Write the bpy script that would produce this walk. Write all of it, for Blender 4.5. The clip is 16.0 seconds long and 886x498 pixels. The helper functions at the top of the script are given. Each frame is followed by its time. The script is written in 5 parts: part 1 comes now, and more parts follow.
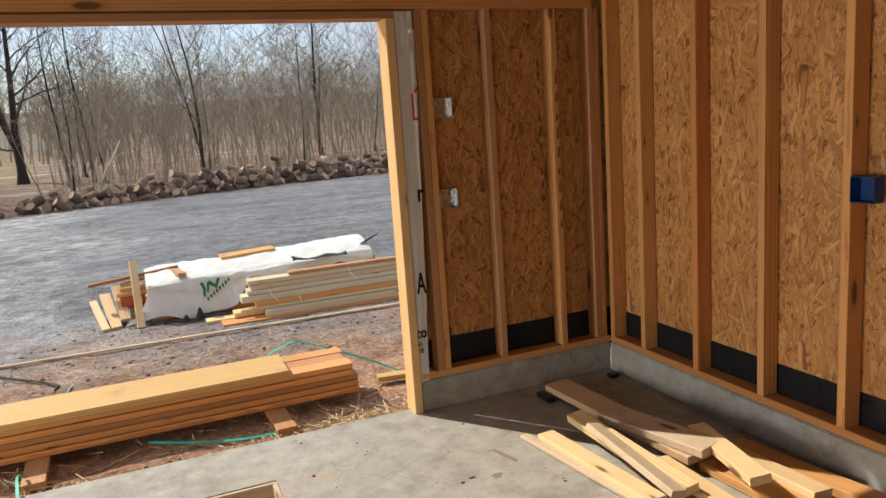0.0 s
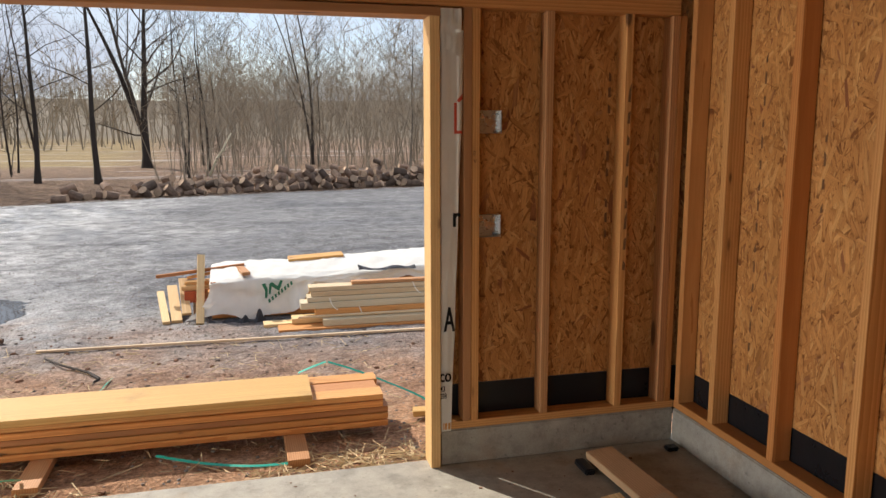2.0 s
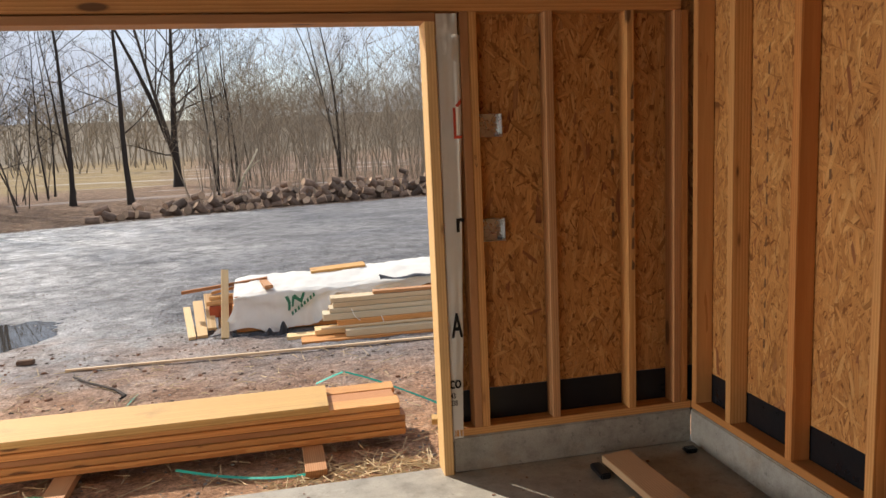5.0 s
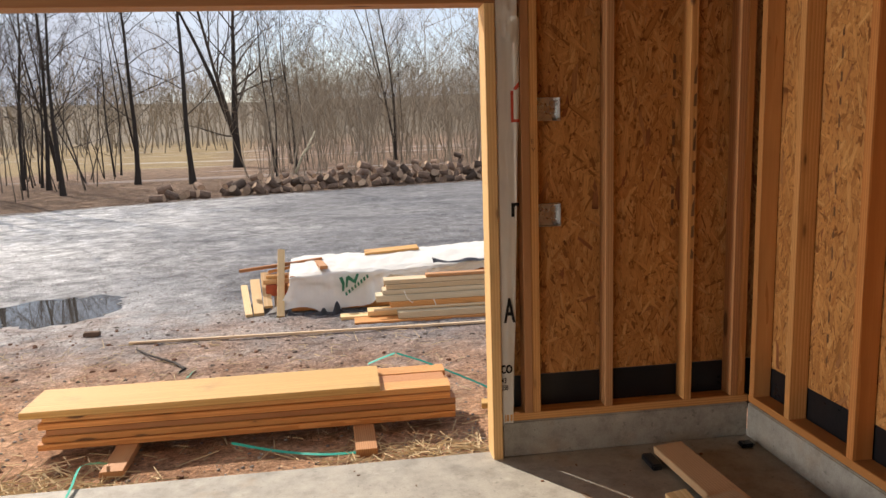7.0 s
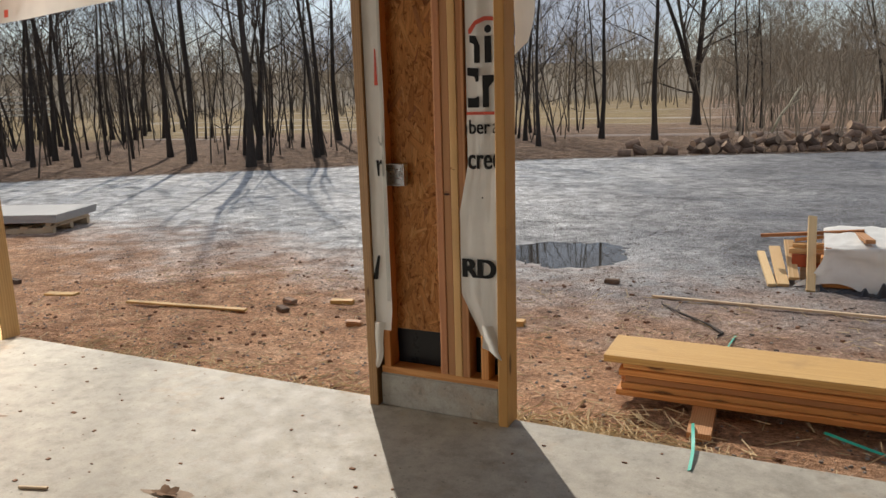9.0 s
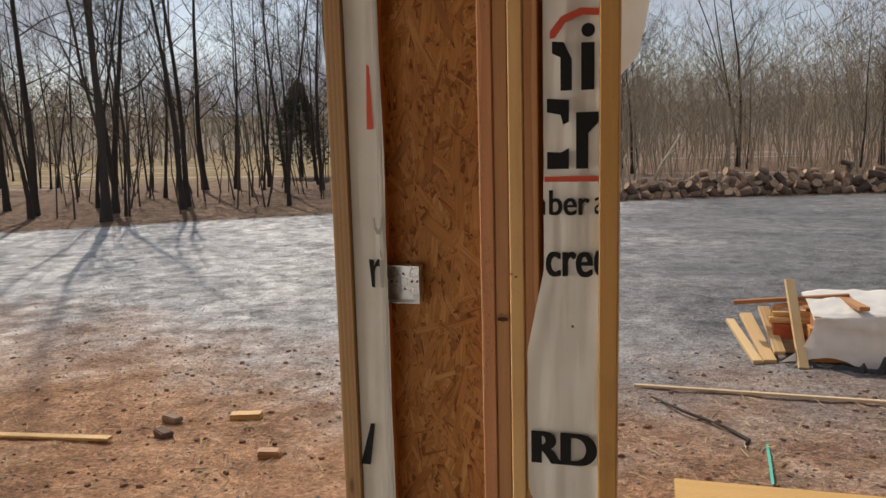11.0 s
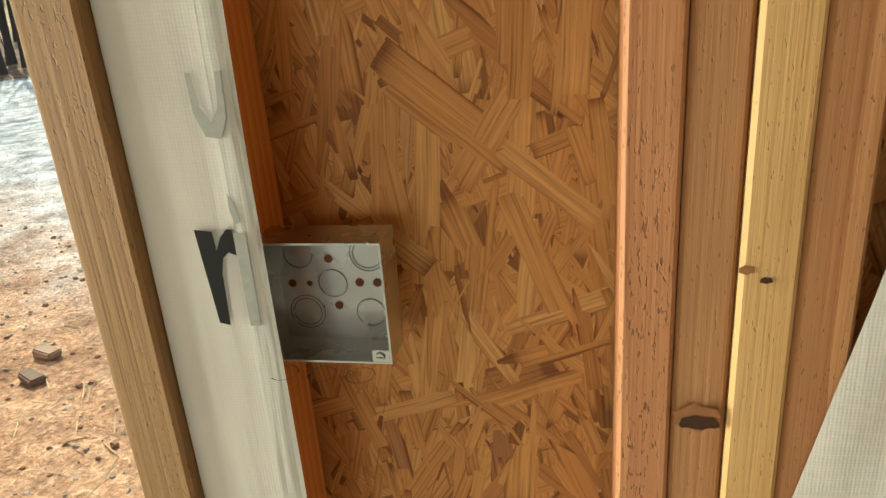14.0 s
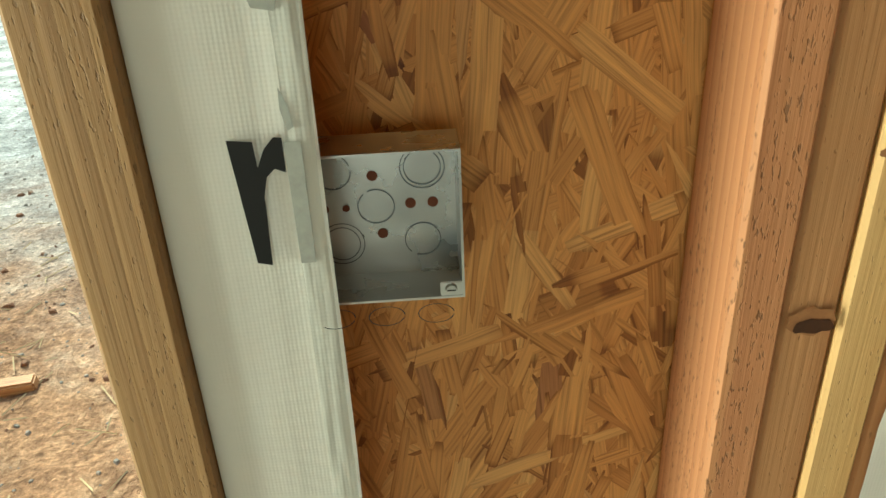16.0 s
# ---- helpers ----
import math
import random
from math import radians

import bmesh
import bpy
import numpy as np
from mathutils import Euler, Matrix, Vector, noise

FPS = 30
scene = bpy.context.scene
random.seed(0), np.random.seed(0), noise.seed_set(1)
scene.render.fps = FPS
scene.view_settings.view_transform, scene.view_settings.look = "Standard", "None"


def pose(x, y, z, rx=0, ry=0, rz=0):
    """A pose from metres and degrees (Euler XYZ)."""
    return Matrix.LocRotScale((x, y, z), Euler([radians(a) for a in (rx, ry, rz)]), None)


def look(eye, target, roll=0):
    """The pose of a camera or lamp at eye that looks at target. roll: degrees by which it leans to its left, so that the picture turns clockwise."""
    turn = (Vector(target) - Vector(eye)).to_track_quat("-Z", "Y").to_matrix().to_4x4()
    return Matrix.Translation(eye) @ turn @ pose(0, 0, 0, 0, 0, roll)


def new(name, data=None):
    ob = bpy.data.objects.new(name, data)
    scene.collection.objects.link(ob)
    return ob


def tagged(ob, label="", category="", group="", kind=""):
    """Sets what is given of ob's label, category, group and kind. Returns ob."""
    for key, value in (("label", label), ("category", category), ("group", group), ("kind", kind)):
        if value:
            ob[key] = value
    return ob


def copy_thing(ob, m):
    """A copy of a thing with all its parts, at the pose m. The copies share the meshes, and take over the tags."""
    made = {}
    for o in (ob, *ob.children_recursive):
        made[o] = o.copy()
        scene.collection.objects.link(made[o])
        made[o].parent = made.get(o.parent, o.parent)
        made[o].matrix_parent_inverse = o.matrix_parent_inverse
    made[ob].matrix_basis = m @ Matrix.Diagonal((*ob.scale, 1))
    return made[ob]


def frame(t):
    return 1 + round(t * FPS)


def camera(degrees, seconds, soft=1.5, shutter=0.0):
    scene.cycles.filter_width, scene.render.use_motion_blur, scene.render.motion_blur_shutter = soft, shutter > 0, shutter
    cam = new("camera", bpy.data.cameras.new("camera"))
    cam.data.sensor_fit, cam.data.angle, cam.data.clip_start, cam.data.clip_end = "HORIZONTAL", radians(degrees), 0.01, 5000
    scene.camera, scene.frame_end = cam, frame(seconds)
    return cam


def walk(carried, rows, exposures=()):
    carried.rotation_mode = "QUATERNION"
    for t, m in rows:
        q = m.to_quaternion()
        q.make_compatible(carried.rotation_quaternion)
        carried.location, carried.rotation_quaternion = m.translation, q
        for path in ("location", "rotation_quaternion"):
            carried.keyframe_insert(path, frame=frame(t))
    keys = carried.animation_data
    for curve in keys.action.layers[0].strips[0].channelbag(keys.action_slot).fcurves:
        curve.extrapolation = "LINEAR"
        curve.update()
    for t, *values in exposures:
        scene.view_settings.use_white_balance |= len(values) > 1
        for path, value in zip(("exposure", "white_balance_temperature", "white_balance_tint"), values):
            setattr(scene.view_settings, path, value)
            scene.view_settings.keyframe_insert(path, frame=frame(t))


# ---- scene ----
cam = camera(62.1, 16.0)
PATH = [
    (0, (0.008, 0.184, 1.55), (0.753, 2.007, 1.204), -4.0),
    (0.5, (0.165, 0.22, 1.543), (0.874, 2.057, 1.191), -1.8),
    (1, (0.243, 0.359, 1.552), (0.908, 2.215, 1.218), -0.2),
    (1.5, (0.335, 0.52, 1.552), (0.936, 2.401, 1.238), 0.3),
    (2, (0.489, 0.553, 1.554), (0.973, 2.469, 1.245), -0.1),
    (2.5, (0.574, 0.531, 1.548), (0.957, 2.471, 1.244), -0.9),
    (3, (0.595, 0.527, 1.556), (0.953, 2.474, 1.276), -1.8),
    (3.5, (0.616, 0.538, 1.55), (0.998, 2.484, 1.291), -2.2),
    (4, (0.608, 0.548, 1.547), (1.01, 2.489, 1.28), -2.6),
    (6.5, (0.618, 0.524, 1.537), (1.006, 2.46, 1.219), -2.7),
    (7, (0.608, 0.545, 1.538), (0.865, 2.502, 1.215), -1.9),
    (7.5, (0.47, 0.544, 1.54), (0.394, 2.516, 1.216), -1.2),
    (8, (0.161, 0.466, 1.545), (-0.325, 2.373, 1.192), -1.2),
    (8.5, (-0.084, 0.532, 1.515), (-0.854, 2.332, 1.106), -1.8),
    (8.7, (-0.189, 0.607, 1.502), (-1.032, 2.373, 1.09), -1.7),
    (10.8, (-1.326, 1.761, 1.552), (-1.934, 3.645, 1.263), -1.5),
    (11, (-1.423, 1.916, 1.538), (-1.94, 3.826, 1.25), -1.5),
    (11.5, (-1.542, 2.289, 1.531), (-1.893, 4.228, 1.186), -1.4),
    (12, (-1.63, 2.635, 1.501), (-1.977, 4.556, 1.067), -0.9),
    (12.5, (-1.786, 2.889, 1.471), (-2.097, 4.789, 0.93), -1.3),
    (13, (-1.847, 3.068, 1.442), (-2.149, 4.937, 0.797), -2.6),
    (13.5, (-1.833, 3.207, 1.384), (-2.2, 5.061, 0.728), -3.8),
    (14, (-1.842, 3.277, 1.402), (-2.225, 5.099, 0.673), -4.4),
    (14.5, (-1.943, 3.317, 1.37), (-2.168, 5.123, 0.54), -3.9),
    (15, (-2.03, 3.331, 1.352), (-2.097, 5.127, 0.475), -3.2),
    (15.5, (-2.034, 3.33, 1.348), (-2.005, 5.116, 0.448), -2.9),
    (16, (-2.021, 3.346, 1.354), (-1.951, 5.135, 0.462), -2.7),
]
EXPOSURE = [(0, 0.32, 6500, 10), (2.0, 0.38, 6650, 12), (3.5, 0.30, 6550, 10), (6.5, 0.38, 6950, 16), (7.0, 0.36, 6900, 15), (8.4, -0.24, 6650, 11), (11.0, -0.26, 7000, 14), (12, 0.08, 7100, 15), (13, 0.62, 7000, 8), (14.0, 0.95, 6850, -4), (15, 0.80, 6500, -12), (16, 0.84, 6450, -16)]
walk(cam, [(t, look(eye, target, roll)) for t, eye, target, roll in PATH], EXPOSURE)

# ---- light ----
SUN_AZ, SUN_EL = math.atan2(-0.6, 0.8), radians(41)
world = bpy.data.worlds.new("world")
scene.world = world
world.use_nodes = True
wt = world.node_tree
sky = wt.nodes.new("ShaderNodeTexSky")
sky.sky_type, sky.sun_disc = "NISHITA", False
sky.sun_elevation, sky.sun_rotation = SUN_EL, SUN_AZ
sky.air_density, sky.dust_density, sky.ozone_density = 1.0, 0.5, 1.0
bg = wt.nodes["Background"]
bg.inputs["Strength"].default_value = 0.13
# thin broken cloud over the blue
tc = wt.nodes.new("ShaderNodeTexCoord")
mp = wt.nodes.new("ShaderNodeMapping")
mp.inputs["Scale"].default_value = (1.0, 1.0, 3.0)
cn = wt.nodes.new("ShaderNodeTexNoise")
cn.inputs["Scale"].default_value, cn.inputs["Detail"].default_value = 2.6, 6
cr = wt.nodes.new("ShaderNodeMapRange")
cr.inputs["From Min"].default_value, cr.inputs["From Max"].default_value = 0.28, 0.56
cm = wt.nodes.new("ShaderNodeMix")
cm.data_type = "RGBA"
cm.inputs["B"].default_value = (3.9, 4.4, 5.2, 1)
wt.links.new(tc.outputs["Generated"], mp.inputs["Vector"])
wt.links.new(mp.outputs["Vector"], cn.inputs["Vector"])
wt.links.new(cn.outputs["Fac"], cr.inputs["Value"])
wt.links.new(cr.outputs["Result"], cm.inputs["Factor"])
wt.links.new(sky.outputs["Color"], cm.inputs["A"])
wt.links.new(cm.outputs["Result"], bg.inputs["Color"])
sun = new("sun", bpy.data.lights.new("sun", "SUN"))
sun.data.energy, sun.data.angle, sun.data.color = 5.0, radians(0.6), (1.0, 0.94, 0.85)
sun.matrix_world = look(Vector((math.sin(SUN_AZ) * math.cos(SUN_EL), math.cos(SUN_AZ) * math.cos(SUN_EL), math.sin(SUN_EL))) * 60, (0, 0, 0))



def daylight(name, at, turn, wide, high, watts, tip):
    """Area lamp in an unseen wall opening, standing in for the sky's light."""
    la = new(name, bpy.data.lights.new(name, "AREA"))
    la.data.shape, la.data.size, la.data.size_y, la.data.energy, la.data.color = "RECTANGLE", wide, high, watts, (1.0, 0.97, 0.92)
    la.matrix_world = Matrix.Translation(at) @ pose(0, 0, 0, 90 - tip, 0, turn)


daylight("daylight_back_opening", (-3.4, -3.58, 1.15), 0, 3.4, 2.2, 56, 24)
# Added fill lamp to brighten the side wall; its opening is made up.
daylight("fill_left_opening", (-6.58, 2.8, 0.95), -90, 1.4, 1.8, 225, 32)


# ---- materials ----
def node(nt, kind, props=None, **ins):
    n = nt.nodes.new("ShaderNode" + kind)
    for k, v in (props or {}).items():
        setattr(n, k, v)
    for k, v in ins.items():
        sock = n.inputs[int(k[1:])] if k[0] == "i" and k[1:].isdigit() else n.inputs[k.replace("_", " ")]
        if isinstance(v, bpy.types.NodeSocket):
            nt.links.new(v, sock)
        else:
            sock.default_value = v
    return n


def material(name, rough=0.7, metal=0.0):
    m = bpy.data.materials.new(name)
    m.use_nodes = True
    nt = m.node_tree
    b = nt.nodes["Principled BSDF"]
    b.inputs["Roughness"].default_value, b.inputs["Metallic"].default_value = rough, metal
    b.inputs["Specular IOR Level"].default_value = 0.3
    return m, nt, b


def rgb(c):
    return (c[0], c[1], c[2], 1)


def ramp(nt, fac, stops):
    n = nt.nodes.new("ShaderNodeValToRGB")
    nt.links.new(fac, n.inputs["Fac"])
    e = n.color_ramp.elements
    e[0].position, e[0].color = stops[0][0], rgb(stops[0][1])
    e[1].position, e[1].color = stops[-1][0], rgb(stops[-1][1])
    for p, c in stops[1:-1]:
        x = e.new(p)
        x.color = rgb(c)
    return n.outputs["Color"]


def mix(nt, fac, a, b, mode="MIX"):
    n = nt.nodes.new("ShaderNodeMix")
    n.data_type, n.blend_type = "RGBA", mode
    for key, v in (("Factor", fac), ("A", a), ("B", b)):
        if isinstance(v, bpy.types.NodeSocket):
            nt.links.new(v, n.inputs[key])
        else:
            n.inputs[key].default_value = v if key == "Factor" or len(v) == 4 else rgb(v)
    return n.outputs["Result"]


def calc(nt, op, a, b=0.0, c=0.0):
    n = nt.nodes.new("ShaderNodeMath")
    n.operation = op
    for k, v in enumerate((a, b, c)):
        if isinstance(v, bpy.types.NodeSocket):
            nt.links.new(v, n.inputs[k])
        else:
            n.inputs[k].default_value = v
    return n.outputs[0]


def span(nt, v, lo, hi, a=0.0, b=1.0):
    return node(nt, "MapRange", i0=v, i1=lo, i2=hi, i3=a, i4=b).outputs[0]


def noise_at(nt, vec, scale, detail=3.0, rough=0.5):
    return node(nt, "TexNoise", Vector=vec, Scale=scale, Detail=detail, Roughness=rough).outputs["Fac"]


def bump(nt, b, height, strength, distance=0.002):
    n = node(nt, "Bump", Height=height, Strength=strength, Distance=distance)
    nt.links.new(n.outputs["Normal"], b.inputs["Normal"])


def wood_material(name, light, dark, knot=(0.10, 0.045, 0.02), vary=0.35, dirt=0.15, rough=0.62, torn=0.0):
    """Softwood lumber; the grain runs along the local x."""
    m, nt, b = material(name, rough)
    co = node(nt, "TexCoord").outputs["Object"]
    rnd = node(nt, "ObjectInfo").outputs["Random"]
    off = node(nt, "CombineXYZ", X=calc(nt, "MULTIPLY", rnd, 37.0), Y=calc(nt, "MULTIPLY", rnd, 0.31), Z=calc(nt, "SUBTRACT", calc(nt, "MULTIPLY", rnd, 0.17), 0.12)).outputs[0]
    p = node(nt, "VectorMath", {"operation": "ADD"}, i0=co, i1=off).outputs[0]
    long = node(nt, "Mapping", Vector=p, Scale=(0.10, 1, 1)).outputs[0]
    wob = noise_at(nt, node(nt, "Mapping", Vector=p, Scale=(0.9, 6, 6)).outputs[0], 1.6, 2)
    rings = node(nt, "TexWave", {"wave_type": "RINGS", "rings_direction": "X", "wave_profile": "SAW"}, Vector=long, Scale=26.0, Distortion=2.4, Detail=2.0, Detail_Scale=1.4).outputs["Fac"]
    fine = noise_at(nt, node(nt, "Mapping", Vector=p, Scale=(5, 260, 260)).outputs[0], 1.0, 3, 0.6)
    streak = noise_at(nt, node(nt, "Mapping", Vector=p, Scale=(0.7, 22, 22)).outputs[0], 1.0, 3)
    tone = calc(nt, "ADD", calc(nt, "MULTIPLY", rings, 0.55), calc(nt, "ADD", calc(nt, "MULTIPLY", fine, 0.40), calc(nt, "MULTIPLY", streak, 0.42)))
    tone = calc(nt, "ADD", tone, calc(nt, "MULTIPLY", calc(nt, "SUBTRACT", rnd, 0.5), vary))
    mid = tuple(0.5 * (u + v) for u, v in zip(light, dark))
    col = ramp(nt, tone, [(0.34, light), (0.62, mid), (1.0, dark)])
    # redder or yellower from board to board
    tint = ramp(nt, calc(nt, "FRACT", calc(nt, "MULTIPLY", rnd, 7.31)), [(0.0, (1.06, 0.93, 0.82)), (0.5, (1, 1, 1)), (1.0, (1.02, 1.01, 0.98))])
    col = mix(nt, 1.0, col, tint, "MULTIPLY")
    kv = node(nt, "TexVoronoi", Vector=node(nt, "Mapping", Vector=p, Scale=(2.6, 9, 9)).outputs[0], Scale=1.0)
    size = calc(nt, "MULTIPLY", node(nt, "SeparateColor", Color=kv.outputs["Color"]).outputs[0], 0.26)
    kd = calc(nt, "SUBTRACT", kv.outputs["Distance"], calc(nt, "SUBTRACT", size, 0.08))
    knots = span(nt, kd, 0.03, -0.02)
    halo = calc(nt, "MULTIPLY", span(nt, kd, 0.14, 0.0), 0.45)
    col = mix(nt, halo, col, tuple(0.8 * v for v in dark))
    col = mix(nt, calc(nt, "MULTIPLY", knots, 0.85), col, knot)
    pits = span(nt, noise_at(nt, node(nt, "Mapping", Vector=p, Scale=(150, 420, 420)).outputs[0], 1.0, 1), 0.69, 0.75, 0, 0.4)
    col = mix(nt, pits, col, tuple(0.4 * v for v in dark))
    if torn:
        nicks = span(nt, noise_at(nt, node(nt, "Mapping", Vector=p, Scale=(120, 400, 400)).outputs[0], 1.0, 2), 0.60, 0.70, 0, torn)
        nicks = calc(nt, "MULTIPLY", nicks, span(nt, noise_at(nt, node(nt, "Mapping", Vector=p, Scale=(3, 30, 30)).outputs[0], 1.0, 2), 0.42, 0.55))
        col = mix(nt, nicks, col, tuple(0.35 * v for v in dark))
        pits = calc(nt, "ADD", pits, calc(nt, "MULTIPLY", nicks, 1.5))
    smut = span(nt, noise_at(nt, p, 3.1, 5, 0.65), 0.56, 0.78, 0, dirt)
    col = mix(nt, smut, col, (0.12, 0.075, 0.045))
    nt.links.new(col, b.inputs["Base Color"])
    bump(nt, b, calc(nt, "ADD", fine, calc(nt, "SUBTRACT", calc(nt, "MULTIPLY", rings, 0.7), pits)), 0.4, 0.0015)
    return m


LUMBER = wood_material("spruce_lumber", (0.67, 0.362, 0.135), (0.47, 0.205, 0.064))
LUMBER_RED = wood_material("fir_lumber", (0.50, 0.27, 0.125), (0.33, 0.15, 0.062))
ROUGH_FIR = wood_material("rough_sawn_fir", (0.57, 0.31, 0.16), (0.42, 0.20, 0.10), vary=0.05, torn=0.75)
JAMB_BROWN = wood_material("brown_jamb_lumber", (0.36, 0.215, 0.095), (0.24, 0.135, 0.058), vary=0.1, torn=0.5)
LUMBER_PALE = wood_material("pale_jamb_lumber", (0.70, 0.475, 0.225), (0.54, 0.325, 0.13), vary=0.15)
LUMBER_GOLD = wood_material("golden_wide_board", (0.60, 0.385, 0.14), (0.44, 0.255, 0.085), vary=0.05, dirt=0.4)
LUMBER_OLD = wood_material("weathered_lumber", (0.63, 0.50, 0.345), (0.46, 0.34, 0.215), dirt=0.4)
LUMBER_GREY = wood_material("primed_grey_boards", (0.60, 0.53, 0.38), (0.46, 0.39, 0.26), vary=0.12)
LUMBER_CUT = wood_material("fresh_offcut", (0.74, 0.55, 0.30), (0.58, 0.38, 0.17))


def osb_material():
    """Oriented strand board: overlapping wood flakes lying in the local x-z plane of the sheet."""
    m, nt, b = material("strand_board", 0.55)
    co = node(nt, "TexCoord").outputs["Object"]
    warp = node(nt, "TexNoise", Vector=co, Scale=9.0, Detail=2.0).outputs["Color"]
    co = node(nt, "VectorMath", {"operation": "MULTIPLY_ADD"}, i0=warp, i1=(0.007, 0.0, 0.007), i2=co).outputs[0]
    colour = height = grain = None
    for k, (deg, lx, lz) in enumerate(((86, 8, 42), (-70, 9, 50), (78, 10, 62), (-40, 10, 56), (58, 9, 48), (-84, 7, 38), (20, 12, 66), (98, 13, 84), (-60, 13, 90), (82, 9, 54), (70, 14, 110))):
        q = node(nt, "Mapping", Vector=co, Rotation=(0, radians(deg), 0), Location=(3.17 * k, 0, 1.3 * k)).outputs[0]
        v = node(nt, "TexVoronoi", {"voronoi_dimensions": "3D", "distance": "CHEBYCHEV"}, Vector=node(nt, "Mapping", Vector=q, Scale=(lx, 0.0, lz)).outputs[0], Scale=1.0, Randomness=0.9)
        c = node(nt, "SeparateColor", Color=v.outputs["Color"])
        fib = noise_at(nt, node(nt, "Mapping", Vector=q, Scale=(9, 0.0, 420)).outputs[0], 1.0, 3, 0.6)
        flake = ramp(nt, c.outputs[1], [(0.0, (0.40, 0.18, 0.056)), (0.25, (0.53, 0.258, 0.084)), (0.75, (0.59, 0.305, 0.106)), (0.95, (0.63, 0.365, 0.145)), (1.0, (0.27, 0.10, 0.042))])
        rim = ramp(nt, v.outputs["Distance"], [(0.0, (1.05, 1.05, 1.05)), (0.42, (1, 1, 1)), (0.56, (0.86, 0.82, 0.77)), (0.66, (0.42, 0.33, 0.26))])
        flake = mix(nt, 1.0, flake, rim, "MULTIPLY")
        if colour is None:
            colour, height, grain = flake, c.outputs[0], fib
            continue
        top = calc(nt, "GREATER_THAN", c.outputs[0], calc(nt, "ADD", height, 0.02))
        colour = mix(nt, top, colour, flake)
        grain = calc(nt, "ADD", calc(nt, "MULTIPLY", top, fib), calc(nt, "MULTIPLY", calc(nt, "SUBTRACT", 1.0, top), grain))
        height = calc(nt, "MAXIMUM", height, c.outputs[0])
    fibre = ramp(nt, grain, [(0.25, (0.42, 0.36, 0.31)), (0.48, (1, 1, 1)), (0.75, (1.3, 1.3, 1.25))])
    colour = mix(nt, 1.0, colour, fibre, "MULTIPLY")
    blot = ramp(nt, noise_at(nt, co, 2.2, 3), [(0.3, (0.86, 0.80, 0.74)), (0.7, (1.08, 1.06, 1.02))])
    colour = mix(nt, 1.0, colour, blot, "MULTIPLY")
    nt.links.new(colour, b.inputs["Base Color"])
    bump(nt, b, calc(nt, "ADD", calc(nt, "MULTIPLY", height, 3.0), calc(nt, "MULTIPLY", grain, 0.6)), 0.7, 0.0024)
    return m


OSB = osb_material()


def concrete_material(name, base, blotch, rough=0.6):
    m, nt, b = material(name, rough)
    co = node(nt, "TexCoord").outputs["Object"]
    big, mid, fine = noise_at(nt, co, 1.6, 6, 0.65), noise_at(nt, co, 7.0, 6, 0.7), noise_at(nt, co, 160.0, 2)
    col = ramp(nt, calc(nt, "ADD", calc(nt, "MULTIPLY", big, 0.6), calc(nt, "MULTIPLY", mid, 0.4)), [(0.32, blotch), (0.52, base), (0.7, tuple(1.12 * v for v in base))])
    col = mix(nt, span(nt, noise_at(nt, co, 1.7, 4, 0.7), 0.57, 0.72, 0, 0.5), col, (0.36, 0.24, 0.13))
    col = mix(nt, 0.25, col, ramp(nt, fine, [(0.3, (0.6, 0.6, 0.6)), (0.7, (1.25, 1.25, 1.25))]), "MULTIPLY")
    pale = span(nt, noise_at(nt, co, 6.0, 7, 0.75), 0.55, 0.68, 0, 0.5)
    col = mix(nt, pale, col, tuple(min(0.8, 1.35 * v) for v in base))
    worn = noise_at(nt, co, 9.0, 9, 0.75)
    col = mix(nt, 1.0, col, ramp(nt, worn, [(0.34, (0.74, 0.73, 0.71)), (0.5, (1, 1, 1)), (0.66, (1.16, 1.16, 1.15))]), "MULTIPLY")
    specks = span(nt, noise_at(nt, co, 38.0, 2, 0.5), 0.66, 0.72, 0, 0.55)
    col = mix(nt, specks, col, tuple(0.45 * v for v in base))
    nt.links.new(col, b.inputs["Base Color"])
    nt.links.new(span(nt, mid, 0.3, 0.7, rough - 0.15, rough + 0.15), b.inputs["Roughness"])
    bump(nt, b, calc(nt, "ADD", mid, calc(nt, "MULTIPLY", fine, 0.3)), 0.3, 0.002)
    return m


SLAB = concrete_material("slab_concrete", (0.335, 0.31, 0.258), (0.235, 0.215, 0.175))
CURB = concrete_material("curb_concrete", (0.36, 0.35, 0.31), (0.25, 0.235, 0.20), 0.7)


